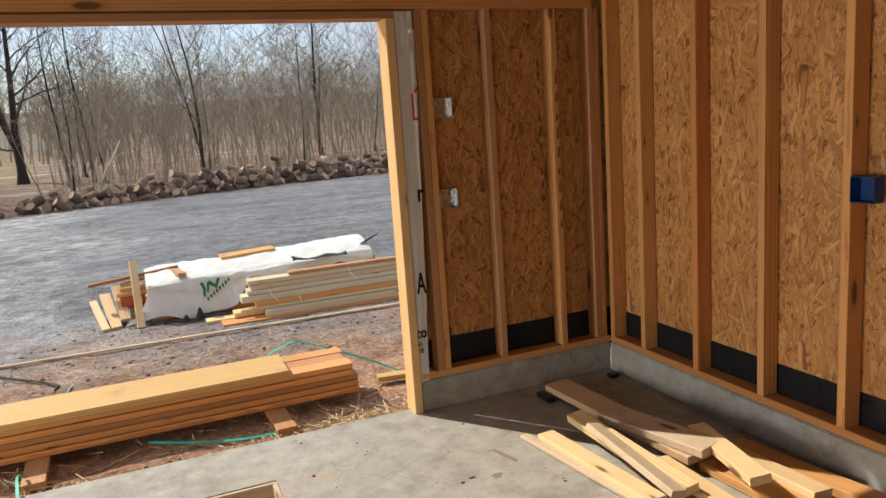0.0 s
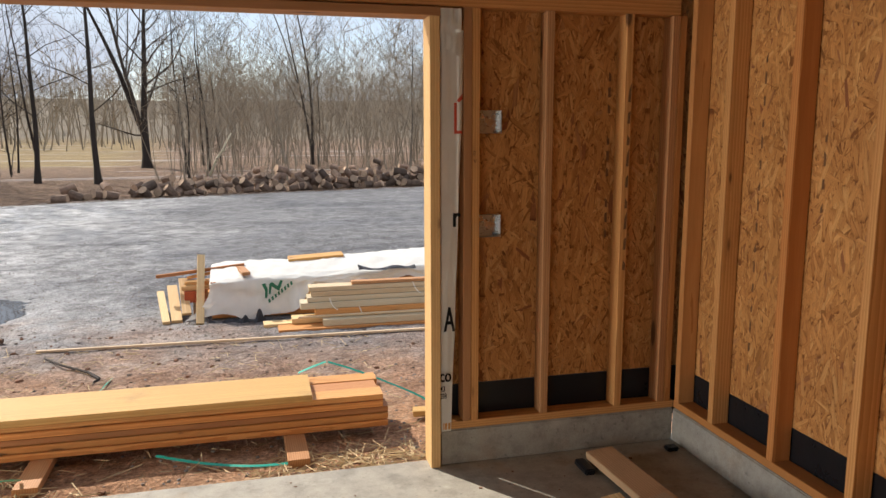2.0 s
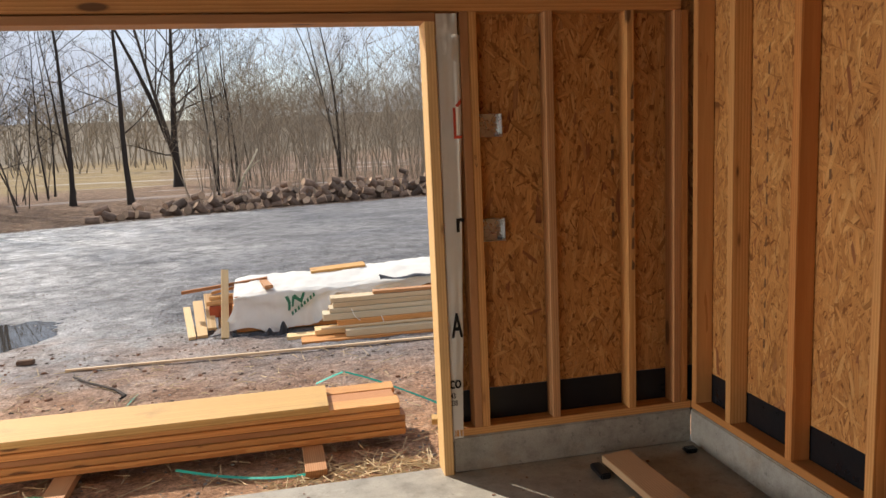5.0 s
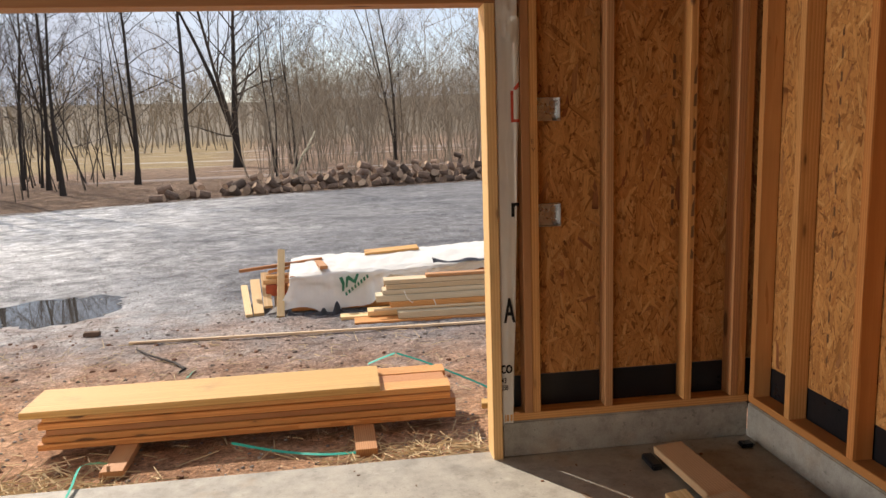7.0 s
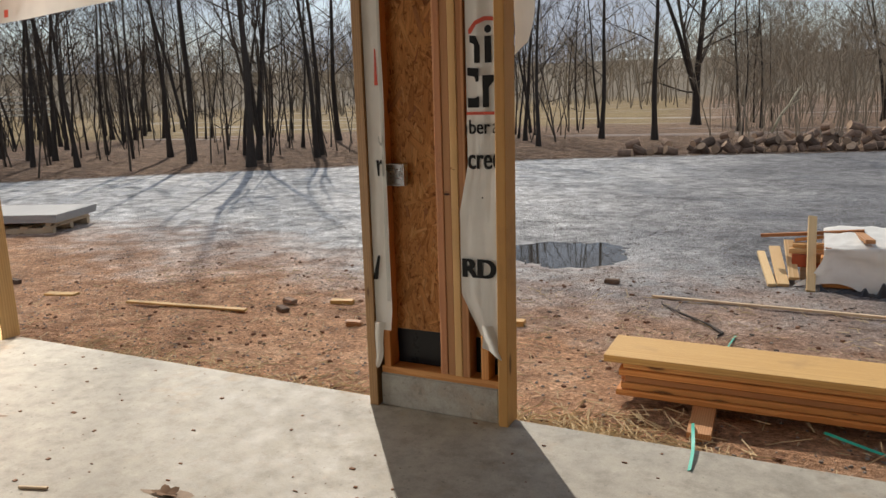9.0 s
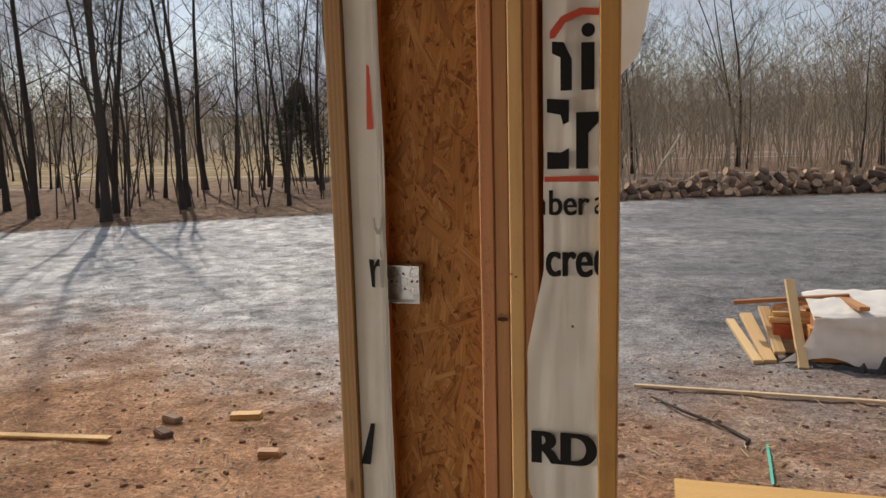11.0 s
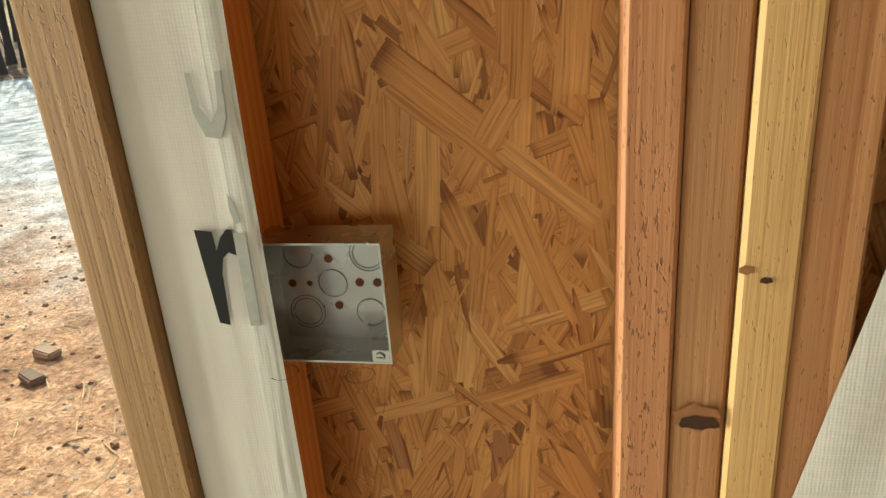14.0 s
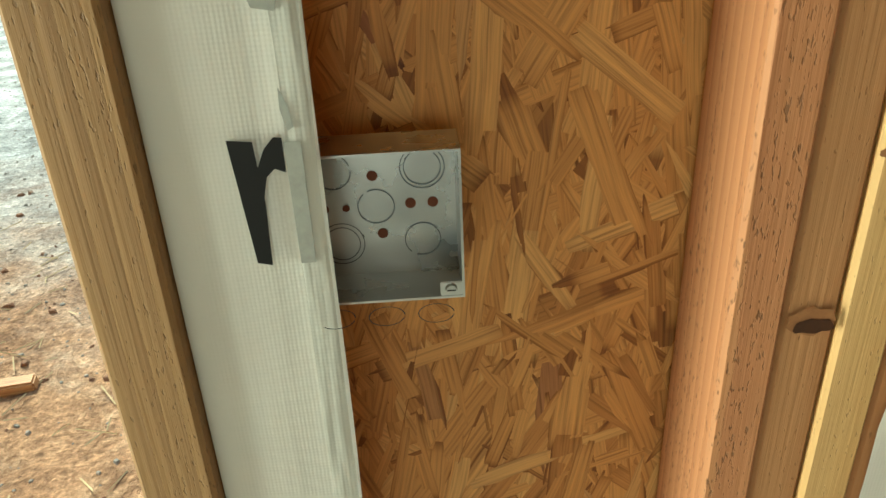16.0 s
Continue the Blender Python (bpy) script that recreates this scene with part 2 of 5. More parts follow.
def plain(name, col, rough=0.6, metal=0.0, vary=0.12, scale=30.0, bumps=0.0, stretch=(1, 1, 1), shift=0.0):
    m, nt, b = material(name, rough, metal)
    co = node(nt, "Mapping", Vector=node(nt, "TexCoord").outputs["Object"], Scale=stretch).outputs[0]
    f = calc(nt, "ADD", calc(nt, "MULTIPLY", noise_at(nt, co, scale, 4, 0.6), 0.6), calc(nt, "MULTIPLY", noise_at(nt, co, scale * 0.13, 3), 0.4))
    nt.links.new(ramp(nt, f, [(0.3, tuple(v * (1 - vary) for v in col)), (0.7, tuple(min(0.95, v * (1 + vary)) for v in col))]), b.inputs["Base Color"])
    if shift:
        src = b.inputs["Base Color"].links[0].from_socket
        rnd = node(nt, "ObjectInfo").outputs["Random"]
        nt.links.new(mix(nt, 1.0, src, ramp(nt, rnd, [(0.0, (1 - shift, 1 - shift, 1 - shift)), (0.5, (1, 0.96, 0.92)), (1.0, (1 + shift, 1 + 0.9 * shift, 1 + 0.8 * shift))]), "MULTIPLY"), b.inputs["Base Color"])
    nt.links.new(span(nt, f, 0.3, 0.7, max(0.03, rough - 0.08), rough + 0.08), b.inputs["Roughness"])
    if bumps:
        bump(nt, b, f, bumps, 0.003)
    return m


MEMBRANE = plain("black_membrane", (0.012, 0.013, 0.016), 0.32, bumps=1.0, scale=14)
INK = plain("black_ink", (0.008, 0.008, 0.008), 0.8)
INK_SOFT = plain("faded_stamp_ink", (0.17, 0.085, 0.04), 0.7, vary=0.4)
RED_INK = plain("red_ink", (0.52, 0.075, 0.04), 0.6)
GREEN_INK = plain("green_ink", (0.03, 0.16, 0.09), 0.6)
STEEL = plain("galvanised_steel", (0.55, 0.57, 0.57), 0.30, 1.0, vary=0.1, scale=18)
STEEL_DARK = plain("steel_knockout_line", (0.16, 0.17, 0.18), 0.5, 0.8)
KNOT = plain("dark_knot", (0.06, 0.022, 0.009), 0.6, vary=0.5, scale=90)
KNOT_RING = plain("brown_knot_ring", (0.30, 0.135, 0.055), 0.6, vary=0.35, scale=120)
HOLE = plain("hole_with_wood_behind", (0.16, 0.05, 0.025), 0.8)
BLUE = plain("blue_plastic", (0.010, 0.05, 0.17), 0.4)
STRAP = plain("green_strapping", (0.02, 0.36, 0.27), 0.4)
BOARD_WHITE = plain("dull_white_sheet", (0.36, 0.355, 0.34), 0.6, vary=0.15, scale=6)
STAIN = plain("rusty_stain", (0.25, 0.175, 0.115), 0.7, vary=0.3, scale=25)
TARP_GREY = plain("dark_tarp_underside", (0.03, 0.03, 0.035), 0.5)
PAINT_RED = plain("red_end_paint", (0.45, 0.10, 0.04), 0.6)
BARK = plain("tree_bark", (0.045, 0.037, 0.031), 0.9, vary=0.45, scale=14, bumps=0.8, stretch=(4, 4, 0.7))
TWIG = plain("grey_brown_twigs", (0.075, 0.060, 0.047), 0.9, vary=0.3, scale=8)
# paler copy of the twigs: haze over the woods behind is in the colour
HAZE_TWIG = plain("hazed_bare_wood", (0.31, 0.255, 0.185), 0.95, vary=0.3, scale=0.6)
LOG_BARK = plain("log_bark", (0.19, 0.13, 0.095), 0.9, shift=0.5, vary=0.5, scale=9, bumps=0.8)
LOG_END = plain("sawn_log_end", (0.44, 0.31, 0.21), 0.85, shift=0.4, vary=0.35, scale=12)
STRAW = plain("dry_straw", (0.60, 0.46, 0.27), 0.8)
STONE = plain("gravel_stone", (0.25, 0.215, 0.185), 0.85, vary=0.4, scale=20)
CLOD = plain("earth_clod", (0.20, 0.105, 0.065), 0.95, vary=0.4, scale=20)
DARK_BARK = plain("damp_bark_bits", (0.06, 0.042, 0.032), 0.9, vary=0.4, scale=20)
LEAF = plain("dead_leaf", (0.15, 0.085, 0.045), 0.85, vary=0.4, scale=3)
CEDAR = plain("evergreen_needles", (0.085, 0.10, 0.06), 0.8, vary=0.3)
EARTH = plain("bare_earth", (0.16, 0.075, 0.04), 0.95, vary=0.3, scale=6, bumps=0.6)
ROOFING = plain("roof_deck", (0.30, 0.22, 0.14), 0.8)


def wrap_material(name="white_house_wrap", tint=(0.80, 0.79, 0.73)):
    m, nt, b = material(name, 0.42)
    co = node(nt, "TexCoord").outputs["Object"]
    folds = noise_at(nt, node(nt, "Mapping", Vector=co, Scale=(26, 10, 2.2)).outputs[0], 1.0, 3)
    weave = node(nt, "TexWave", {"wave_type": "BANDS", "bands_direction": "X"}, Vector=co, Scale=120.0, Distortion=0.6).outputs["Fac"]
    weave2 = node(nt, "TexWave", {"wave_type": "BANDS", "bands_direction": "Z"}, Vector=co, Scale=120.0, Distortion=0.6).outputs["Fac"]
    col = ramp(nt, noise_at(nt, co, 7.0, 4), [(0.3, tuple(0.9 * v for v in tint)), (0.7, tint)])
    nt.links.new(col, b.inputs["Base Color"])
    lit = node(nt, "BsdfTranslucent", Color=col)
    both = node(nt, "MixShader", i0=0.14, i1=b.outputs[0], i2=lit.outputs[0])
    nt.links.new(both.outputs[0], nt.nodes["Material Output"].inputs["Surface"])
    bump(nt, b, calc(nt, "ADD", calc(nt, "MULTIPLY", folds, 4.0), calc(nt, "MULTIPLY", calc(nt, "ADD", weave, weave2), 0.10)), 0.22, 0.003)
    return m


WRAP = wrap_material()
WRAP_MESH = wrap_material("woven_wrap_hem", (0.60, 0.60, 0.55))
INK_FAINT = plain("print_seen_through_wrap", (0.33, 0.34, 0.31), 0.6, vary=0.2, scale=200)


def ground_material():
    m, nt, b = material("ground_earth_gravel_leaf", 0.9)
    co = node(nt, "TexCoord").outputs["Object"]
    sep = node(nt, "SeparateXYZ", Vector=co)
    x, y = sep.outputs[0], sep.outputs[1]
    broad, mid = noise_at(nt, co, 0.35, 4, 0.6), noise_at(nt, co, 2.2, 5, 0.65)
    fine, grit = noise_at(nt, co, 17.0, 4, 0.7), noise_at(nt, co, 75.0, 2, 0.7)
    # red-brown earth by the slab
    earth = ramp(nt, calc(nt, "ADD", calc(nt, "MULTIPLY", mid, 0.55), calc(nt, "MULTIPLY", fine, 0.45)), [(0.3, (0.27, 0.135, 0.070)), (0.5, (0.53, 0.295, 0.165)), (0.7, (0.68, 0.455, 0.295))])
    # wet crushed stone
    gravel = ramp(nt, calc(nt, "ADD", calc(nt, "MULTIPLY", grit, 0.5), calc(nt, "MULTIPLY", fine, 0.5)), [(0.3, (0.085, 0.087, 0.094)), (0.5, (0.20, 0.202, 0.212)), (0.72, (0.39, 0.385, 0.385))])
    tracks = noise_at(nt, node(nt, "Mapping", Vector=co, Rotation=(0, 0, radians(-14)), Scale=(0.12, 1.5, 1)).outputs[0], 1.0, 4)
    gravel = mix(nt, 1.0, gravel, ramp(nt, tracks, [(0.35, (0.80, 0.80, 0.82)), (0.65, (1.16, 1.15, 1.12))]), "MULTIPLY")
    # whiter toward -x: glare of sun and sky on wet stone, put into the colour
    pale = span(nt, calc(nt, "ADD", x, calc(nt, "MULTIPLY", calc(nt, "SUBTRACT", broad, 0.5), 8.0)), 0.0, -6.0, 0, 0.95)
    gravel = mix(nt, pale, gravel, ramp(nt, calc(nt, "ADD", calc(nt, "MULTIPLY", grit, 0.4), calc(nt, "MULTIPLY", mid, 0.6)), [(0.36, (0.16, 0.16, 0.155)), (0.48, (0.56, 0.555, 0.54)), (0.58, (0.84, 0.835, 0.82))]))
    lump = noise_at(nt, co, 4.0, 9, 0.78)
    gravel = mix(nt, 1.0, gravel, ramp(nt, lump, [(0.34, (0.5, 0.5, 0.5)), (0.5, (1, 1, 1)), (0.66, (1.5, 1.5, 1.5))]), "MULTIPLY")
    earth = mix(nt, 1.0, earth, ramp(nt, lump, [(0.34, (0.55, 0.52, 0.5)), (0.5, (1, 1, 1)), (0.66, (1.35, 1.38, 1.4))]), "MULTIPLY")
    leaf = ramp(nt, calc(nt, "ADD", calc(nt, "MULTIPLY", fine, 0.55), calc(nt, "MULTIPLY", mid, 0.45)), [(0.32, (0.09, 0.055, 0.036)), (0.5, (0.22, 0.14, 0.09)), (0.7, (0.40, 0.28, 0.185))])
    leaf = mix(nt, 1.0, leaf, ramp(nt, lump, [(0.36, (0.4, 0.38, 0.36)), (0.5, (1, 1, 1)), (0.64, (1.6, 1.55, 1.5))]), "MULTIPLY")
    grass = ramp(nt, calc(nt, "ADD", calc(nt, "MULTIPLY", mid, 0.5), calc(nt, "MULTIPLY", broad, 0.5)), [(0.35, (0.20, 0.14, 0.065)), (0.65, (0.34, 0.25, 0.12))])
    woods = ramp(nt, mid, [(0.3, (0.13, 0.105, 0.075)), (0.7, (0.22, 0.18, 0.125))])
    # boundary of earth to gravel: further off toward -x
    near = calc(nt, "ADD", y, calc(nt, "ADD", calc(nt, "MULTIPLY", x, 0.16), calc(nt, "MULTIPLY", calc(nt, "SUBTRACT", broad, 0.5), 5.0)))
    near = calc(nt, "ADD", near, calc(nt, "MULTIPLY", calc(nt, "SUBTRACT", mid, 0.5), 3.0))
    col = mix(nt, span(nt, near, 5.2, 8.4), earth, gravel)
    edge = calc(nt, "ADD", calc(nt, "MULTIPLY", x, 0.33), calc(nt, "MULTIPLY", calc(nt, "MULTIPLY", x, x), -0.0125))
    far = calc(nt, "SUBTRACT", calc(nt, "SUBTRACT", y, 25.6), edge)
    far = calc(nt, "ADD", far, calc(nt, "MULTIPLY", calc(nt, "SUBTRACT", mid, 0.5), 1.8))
    col = mix(nt, span(nt, far, -0.3, 0.3), col, leaf)
    rad = calc(nt, "SQRT", calc(nt, "ADD", calc(nt, "MULTIPLY", x, x), calc(nt, "MULTIPLY", y, y)))
    field = calc(nt, "MULTIPLY", span(nt, calc(nt, "ADD", rad, calc(nt, "MULTIPLY", broad, 8.0)), 50, 54), span(nt, calc(nt, "ADD", x, calc(nt, "MULTIPLY", y, 0.10)), 1, -4))
    col = mix(nt, field, col, grass)
    col = mix(nt, span(nt, rad, 118, 130), col, woods)
    snow = calc(nt, "MULTIPLY", span(nt, noise_at(nt, node(nt, "Mapping", Vector=co, Scale=(0.06, 0.6, 1)).outputs[0], 1.0, 4), 0.60, 0.64), calc(nt, "MULTIPLY", span(nt, rad, 34, 38), span(nt, rad, 120, 100)))
    col = mix(nt, calc(nt, "MULTIPLY", snow, 0.45), col, (0.62, 0.62, 0.62))
    speck = noise_at(nt, co, 34.0, 5, 0.8)
    col = mix(nt, 1.0, col, ramp(nt, speck, [(0.36, (0.66, 0.65, 0.64)), (0.5, (1, 1, 1)), (0.64, (1.34, 1.34, 1.34))]), "MULTIPLY")
    nt.links.new(col, b.inputs["Base Color"])
    wet = calc(nt, "MULTIPLY", span(nt, near, 6.0, 8.5), span(nt, far, 0, -2))
    wet = calc(nt, "MULTIPLY", wet, span(nt, noise_at(nt, co, 0.5, 4, 0.6), 0.40, 0.62))
    nt.links.new(calc(nt, "SUBTRACT", 0.95, calc(nt, "MULTIPLY", wet, 0.55)), b.inputs["Roughness"])
    bump(nt, b, calc(nt, "ADD", calc(nt, "MULTIPLY", fine, 2.0), calc(nt, "ADD", calc(nt, "MULTIPLY", grit, 0.7), calc(nt, "ADD", calc(nt, "MULTIPLY", mid, 3.0), calc(nt, "MULTIPLY", lump, 5.0)))), 1.0, 0.025)
    return m


GROUND = ground_material()
WATER, wnt, wb = material("puddle_water", 0.03)
wb.inputs["Base Color"].default_value, wb.inputs["IOR"].default_value = (0.05, 0.045, 0.04, 1), 1.33
wb.inputs["Specular IOR Level"].default_value = 0.6


# ---- mesh helpers ----
def link(name, mesh, mat, parent=None, label="", m=None):
    if mat and not mesh.materials:
        mesh.materials.append(mat)
    ob = new(name, mesh)
    if m is not None:
        ob.matrix_basis = m
    if parent:
        ob.parent = parent
    if label:
        tagged(ob, label)
    return ob


def part(name, bm, mat, parent=None, label="", m=None, smooth=False):
    mesh = bpy.data.meshes.new(name)
    bm.to_mesh(mesh)
    bm.free()
    if smooth:
        mesh.shade_smooth()
    return link(name, mesh, mat, parent, label, m)


def thing(name, label, category="", group="", kind="", at=None):
    ob = new(name)
    ob.empty_display_size = 0.1
    if at is not None:
        ob.matrix_basis = at if isinstance(at, Matrix) else Matrix.Translation(at)
    return tagged(ob, label, category, group, kind)


BOARDS = {}


def board_mesh(length, width, thick, ease=0.003, mat=None):
    """A sawn board along local x with eased long edges."""
    key = (round(length, 3), round(width, 3), round(thick, 3), mat)
    if key in BOARDS:
        return BOARDS[key]
    e = min(ease, 0.2 * width, 0.2 * thick)
    w, t = width / 2, thick / 2
    ring = [(-w + e, -t), (w - e, -t), (w, -t + e), (w, t - e), (w - e, t), (-w + e, t), (-w, t - e), (-w, -t + e)]
    vs = [(s * length / 2, a, c) for s in (-1, 1) for a, c in ring]
    fs = [(k, (k + 1) % 8, 8 + (k + 1) % 8, 8 + k) for k in range(8)] + [tuple(range(7, -1, -1)), tuple(range(8, 16))]
    mesh = bpy.data.meshes.new("board")
    mesh.from_pydata(vs, [], fs)
    mesh.materials.append(mat or LUMBER)
    BOARDS[key] = mesh
    return mesh


TURNS = {0: Matrix.Identity(4), 1: Matrix(((0, -1, 0, 0), (1, 0, 0, 0), (0, 0, 1, 0), (0, 0, 0, 1))), 2: Matrix(((0, 0, -1, 0), (0, 1, 0, 0), (1, 0, 0, 0), (0, 0, 0, 1)))}


def stick(name, lo, hi, mat=None, parent=None, label=""):
    """A board that fills the box lo..hi, with its grain along the longest side."""
    d = [b - a for a, b in zip(lo, hi)]
    axis = d.index(max(d))
    dims = {0: (d[0], d[1], d[2]), 1: (d[1], d[0], d[2]), 2: (d[2], d[1], d[0])}[axis]
    mid = [(a + b) / 2 for a, b in zip(lo, hi)]
    return link(name, board_mesh(*dims, mat=mat or LUMBER), None, parent, label, Matrix.Translation(mid) @ TURNS[axis])


def plank(name, a, b, width, thick, mat=None, parent=None, roll=0.0, label=""):
    """A board from the point a to the point b, turned about its own length by roll degrees."""
    a, b = Vector(a), Vector(b)
    x = (b - a).normalized()
    y = Vector((0, 0, 1)).cross(x)
    y = y.normalized() if y.length > 1e-4 else Vector((0, 1, 0))
    z = x.cross(y)
    m = Matrix.Translation((a + b) / 2) @ Matrix((x, y, z)).transposed().to_4x4() @ pose(0, 0, 0, roll)
    return link(name, board_mesh((b - a).length, width, thick, mat=mat or LUMBER), None, parent, label, m)


def block(lo, hi, bm=None, ease=0.0):
    bm = bm or bmesh.new()
    made = bmesh.ops.create_cube(bm, size=1)["verts"]
    for v in made:
        v.co = Vector([a + (b - a) * (c + 0.5) for a, b, c in zip(lo, hi, v.co)])
    if ease:
        es = list({e for v in made for e in v.link_edges})
        bmesh.ops.bevel(bm, geom=es, offset=ease, segments=2, affect="EDGES")
    return bm


def tube(bm, pts, radii, sides=6, cap=False):
    """A tapered tube through the points."""
    rings = []
    up = Vector((0.31, 0.17, 0.93))
    for k, p in enumerate(pts):
        d = (pts[min(k + 1, len(pts) - 1)] - pts[max(k - 1, 0)])
        u = d.cross(up)
        u = u.normalized() if u.length > 1e-5 else Vector((1, 0, 0))
        v = d.cross(u).normalized()
        rings.append([bm.verts.new(p + radii[k] * (math.cos(t) * u + math.sin(t) * v)) for t in (2 * math.pi * s / sides for s in range(sides))])
    for r0, r1 in zip(rings, rings[1:]):
        for s in range(sides):
            bm.faces.new((r0[s], r0[(s + 1) % sides], r1[(s + 1) % sides], r1[s]))
    if cap:
        bm.faces.new(rings[-1])
        bm.faces.new(rings[0][::-1])


def sheet(name, nu, nv, f, mat, parent=None, label="", thick=0.0):
    """A smooth skin from f(u, v), u and v from 0 to 1."""
    vs = [f(i / nu, j / nv) for j in range(nv + 1) for i in range(nu + 1)]
    w = nu + 1
    fs = [(j * w + i, j * w + i + 1, (j + 1) * w + i + 1, (j + 1) * w + i) for j in range(nv) for i in range(nu)]
    mesh = bpy.data.meshes.new(name)
    mesh.from_pydata(vs, [], fs)
    mesh.shade_smooth()
    ob = link(name, mesh, mat, parent, label)
    if thick:
        s = ob.modifiers.new("thickness", "SOLIDIFY")
        s.thickness = thick
    return ob


def lettering(body, x, y, z, size, mat, parent, name="lettering", wide=0.0, bold=0.0, squeeze=1.0):
    """Characters of the built-in font, upright on a wall that faces -y, their lower left corner at x, z; wide: their whole width."""
    cu = bpy.data.curves.new(name, "FONT")
    cu.body, cu.size, cu.offset = body, size, 0.006 * size
    tmp = new("tmp", cu)
    bpy.context.view_layer.update()
    mesh = bpy.data.meshes.new_from_object(tmp.evaluated_get(bpy.context.evaluated_depsgraph_get()))
    bpy.data.objects.remove(tmp)
    mesh.materials.clear()
    left = min(v.co.x for v in mesh.vertices)
    if bold:
        heavy = bmesh.new()
        for k in range(4):
            heavy.from_mesh(mesh)
            heavy.verts.ensure_lookup_table()
            n = len(mesh.vertices)
            for v in heavy.verts[k * n:]:
                v.co += Vector((bold * size * k / 3, 0, 0.00008 * k))
        heavy.to_mesh(mesh)
        heavy.free()
    right = max(v.co.x for v in mesh.vertices)
    if wide:
        squeeze = wide / (right - left)
    for v in mesh.vertices:
        v.co.x = (v.co.x - left) * squeeze
    return link(name, mesh, mat, parent, "", Matrix.Translation((x, y, z)) @ pose(0, 0, 0, 90))


# ---- large structure ----
FACE, BACK = 3.745, 3.834          # inner faces of the framing and of the sheathing in the front wall
SIDE, SIDE_BACK = 2.505, 2.594     # the same of the side wall
JAMB_IN, JAMB_OUT, SLAB_EDGE = 3.728, 3.858, 3.82
HEAD, HEAD_L, CURB_TOP, PLATE_TOP, CEIL = 2.055, 2.225, 0.172, 0.21, 2.75
LEFT_END, BACK_END = -6.6, -3.6


def height(x, y):
    """Height of the ground."""
    ys = (-400, 3.6, 4.4, 5.8, 8.3, 12, 20, 30, 60, 120, 190, 250, 320, 900)
    zs = (-0.3, -0.22, -0.245, -0.335, -0.365, -0.42, -0.40, -0.36, -0.3, 0.3, 7.0, 12.0, 13.0, 13.0)
    d = y if y < 30 else max(y, math.hypot(x, y))
    z = float(np.interp(d, ys, zs))
    if d > 130:
        z += 1.6 * noise.noise(Vector((x * 0.008, y * 0.008, 3.1)))
    near = max(0.0, 1 - max(0, abs(x) - 8) / 12) * (1 if y > 3.9 else 0)
    z += near * (0.018 * noise.noise(Vector((x * 1.3, y * 1.3, 0.0))) + 0.012 * noise.noise(Vector((x * 4.1, y * 4.1, 5.0))) + 0.008 * noise.noise(Vector((x * 11, y * 11, 9.0))))
    # the hollow of the puddle
    u, v = (x + 2.75) / 1.05, (y - 9.35) / 0.85
    z -= 0.085 * math.exp(-(u * u + v * v) * 1.1)
    return z


def axis_steps(marks):
    out = []
    for a, b, n in marks:
        out += [a + (b - a) * k / n for k in range(n)]
    return out + [marks[-1][1]]


xs = axis_steps([(-700, -120, 12), (-120, -30, 20), (-30, -8, 50), (-8, 3, 120), (3, 20, 34), (20, 120, 20), (120, 700, 12)])
ys = axis_steps([(-300, -4, 6), (-4, 3.7, 6), (3.7, 11, 90), (11, 30, 60), (30, 130, 34), (130, 340, 20), (340, 900, 6)])
gv = [(x, y, height(x, y)) for y in ys for x in xs]
gw = len(xs)
gm = bpy.data.meshes.new("ground")
gm.from_pydata(gv, [], [(j * gw + i, j * gw + i + 1, (j + 1) * gw + i + 1, (j + 1) * gw + i) for j in range(len(ys) - 1) for i in range(gw - 1)])
gm.shade_smooth()
tagged(link("ground", gm, GROUND), "red-brown earth running into wet grey gravel and leaf litter", "ground", kind="structure")
pm = bpy.data.meshes.new("puddle")
pm.from_pydata([(-4.3, 8.2, -0.423), (-1.3, 8.2, -0.423), (-1.3, 10.6, -0.423), (-4.3, 10.6, -0.423)], [], [(0, 1, 2, 3)])
tagged(link("water", pm, WATER), "shallow still puddle on the gravel mirroring bare trees", "puddle", kind="structure")

# slab with a formed pit near the door edge
PIT = (-0.63, 0.42, 2.72, 3.37)
slab_bm = bmesh.new()
for lo, hi in (((LEFT_END, BACK_END, -0.4), (PIT[0], SLAB_EDGE, 0)), ((PIT[1], BACK_END, -0.4), (SIDE_BACK + 0.1, SLAB_EDGE, 0)),
               ((PIT[0], BACK_END, -0.4), (PIT[1], PIT[2], 0)), ((PIT[0], PIT[3], -0.4), (PIT[1], SLAB_EDGE, 0))):
    block(lo, hi, slab_bm)
floor = tagged(part("floor", slab_bm, SLAB), "pale trowelled concrete slab with brown stains", "floor", kind="structure")
pit = thing("floor_pit", "rectangular pit in the slab edged with timber form boards", "pit", kind="structure")
part("pit_bottom", block((PIT[0], PIT[2], -0.3), (PIT[1], PIT[3], -0.16)), EARTH, pit)
for lo, hi in (((PIT[0], PIT[3] - 0.022, -0.2), (PIT[1], PIT[3], -0.004)), ((PIT[0], PIT[2], -0.2), (PIT[1], PIT[2] + 0.022, -0.004)),
               ((PIT[0], PIT[2] + 0.022, -0.2), (PIT[0] + 0.022, PIT[3] - 0.022, -0.004)), ((PIT[1] - 0.022, PIT[2] + 0.022, -0.2), (PIT[1], PIT[3] - 0.022, -0.004))):
    stick("form_board", lo, hi, LUMBER_OLD, pit)


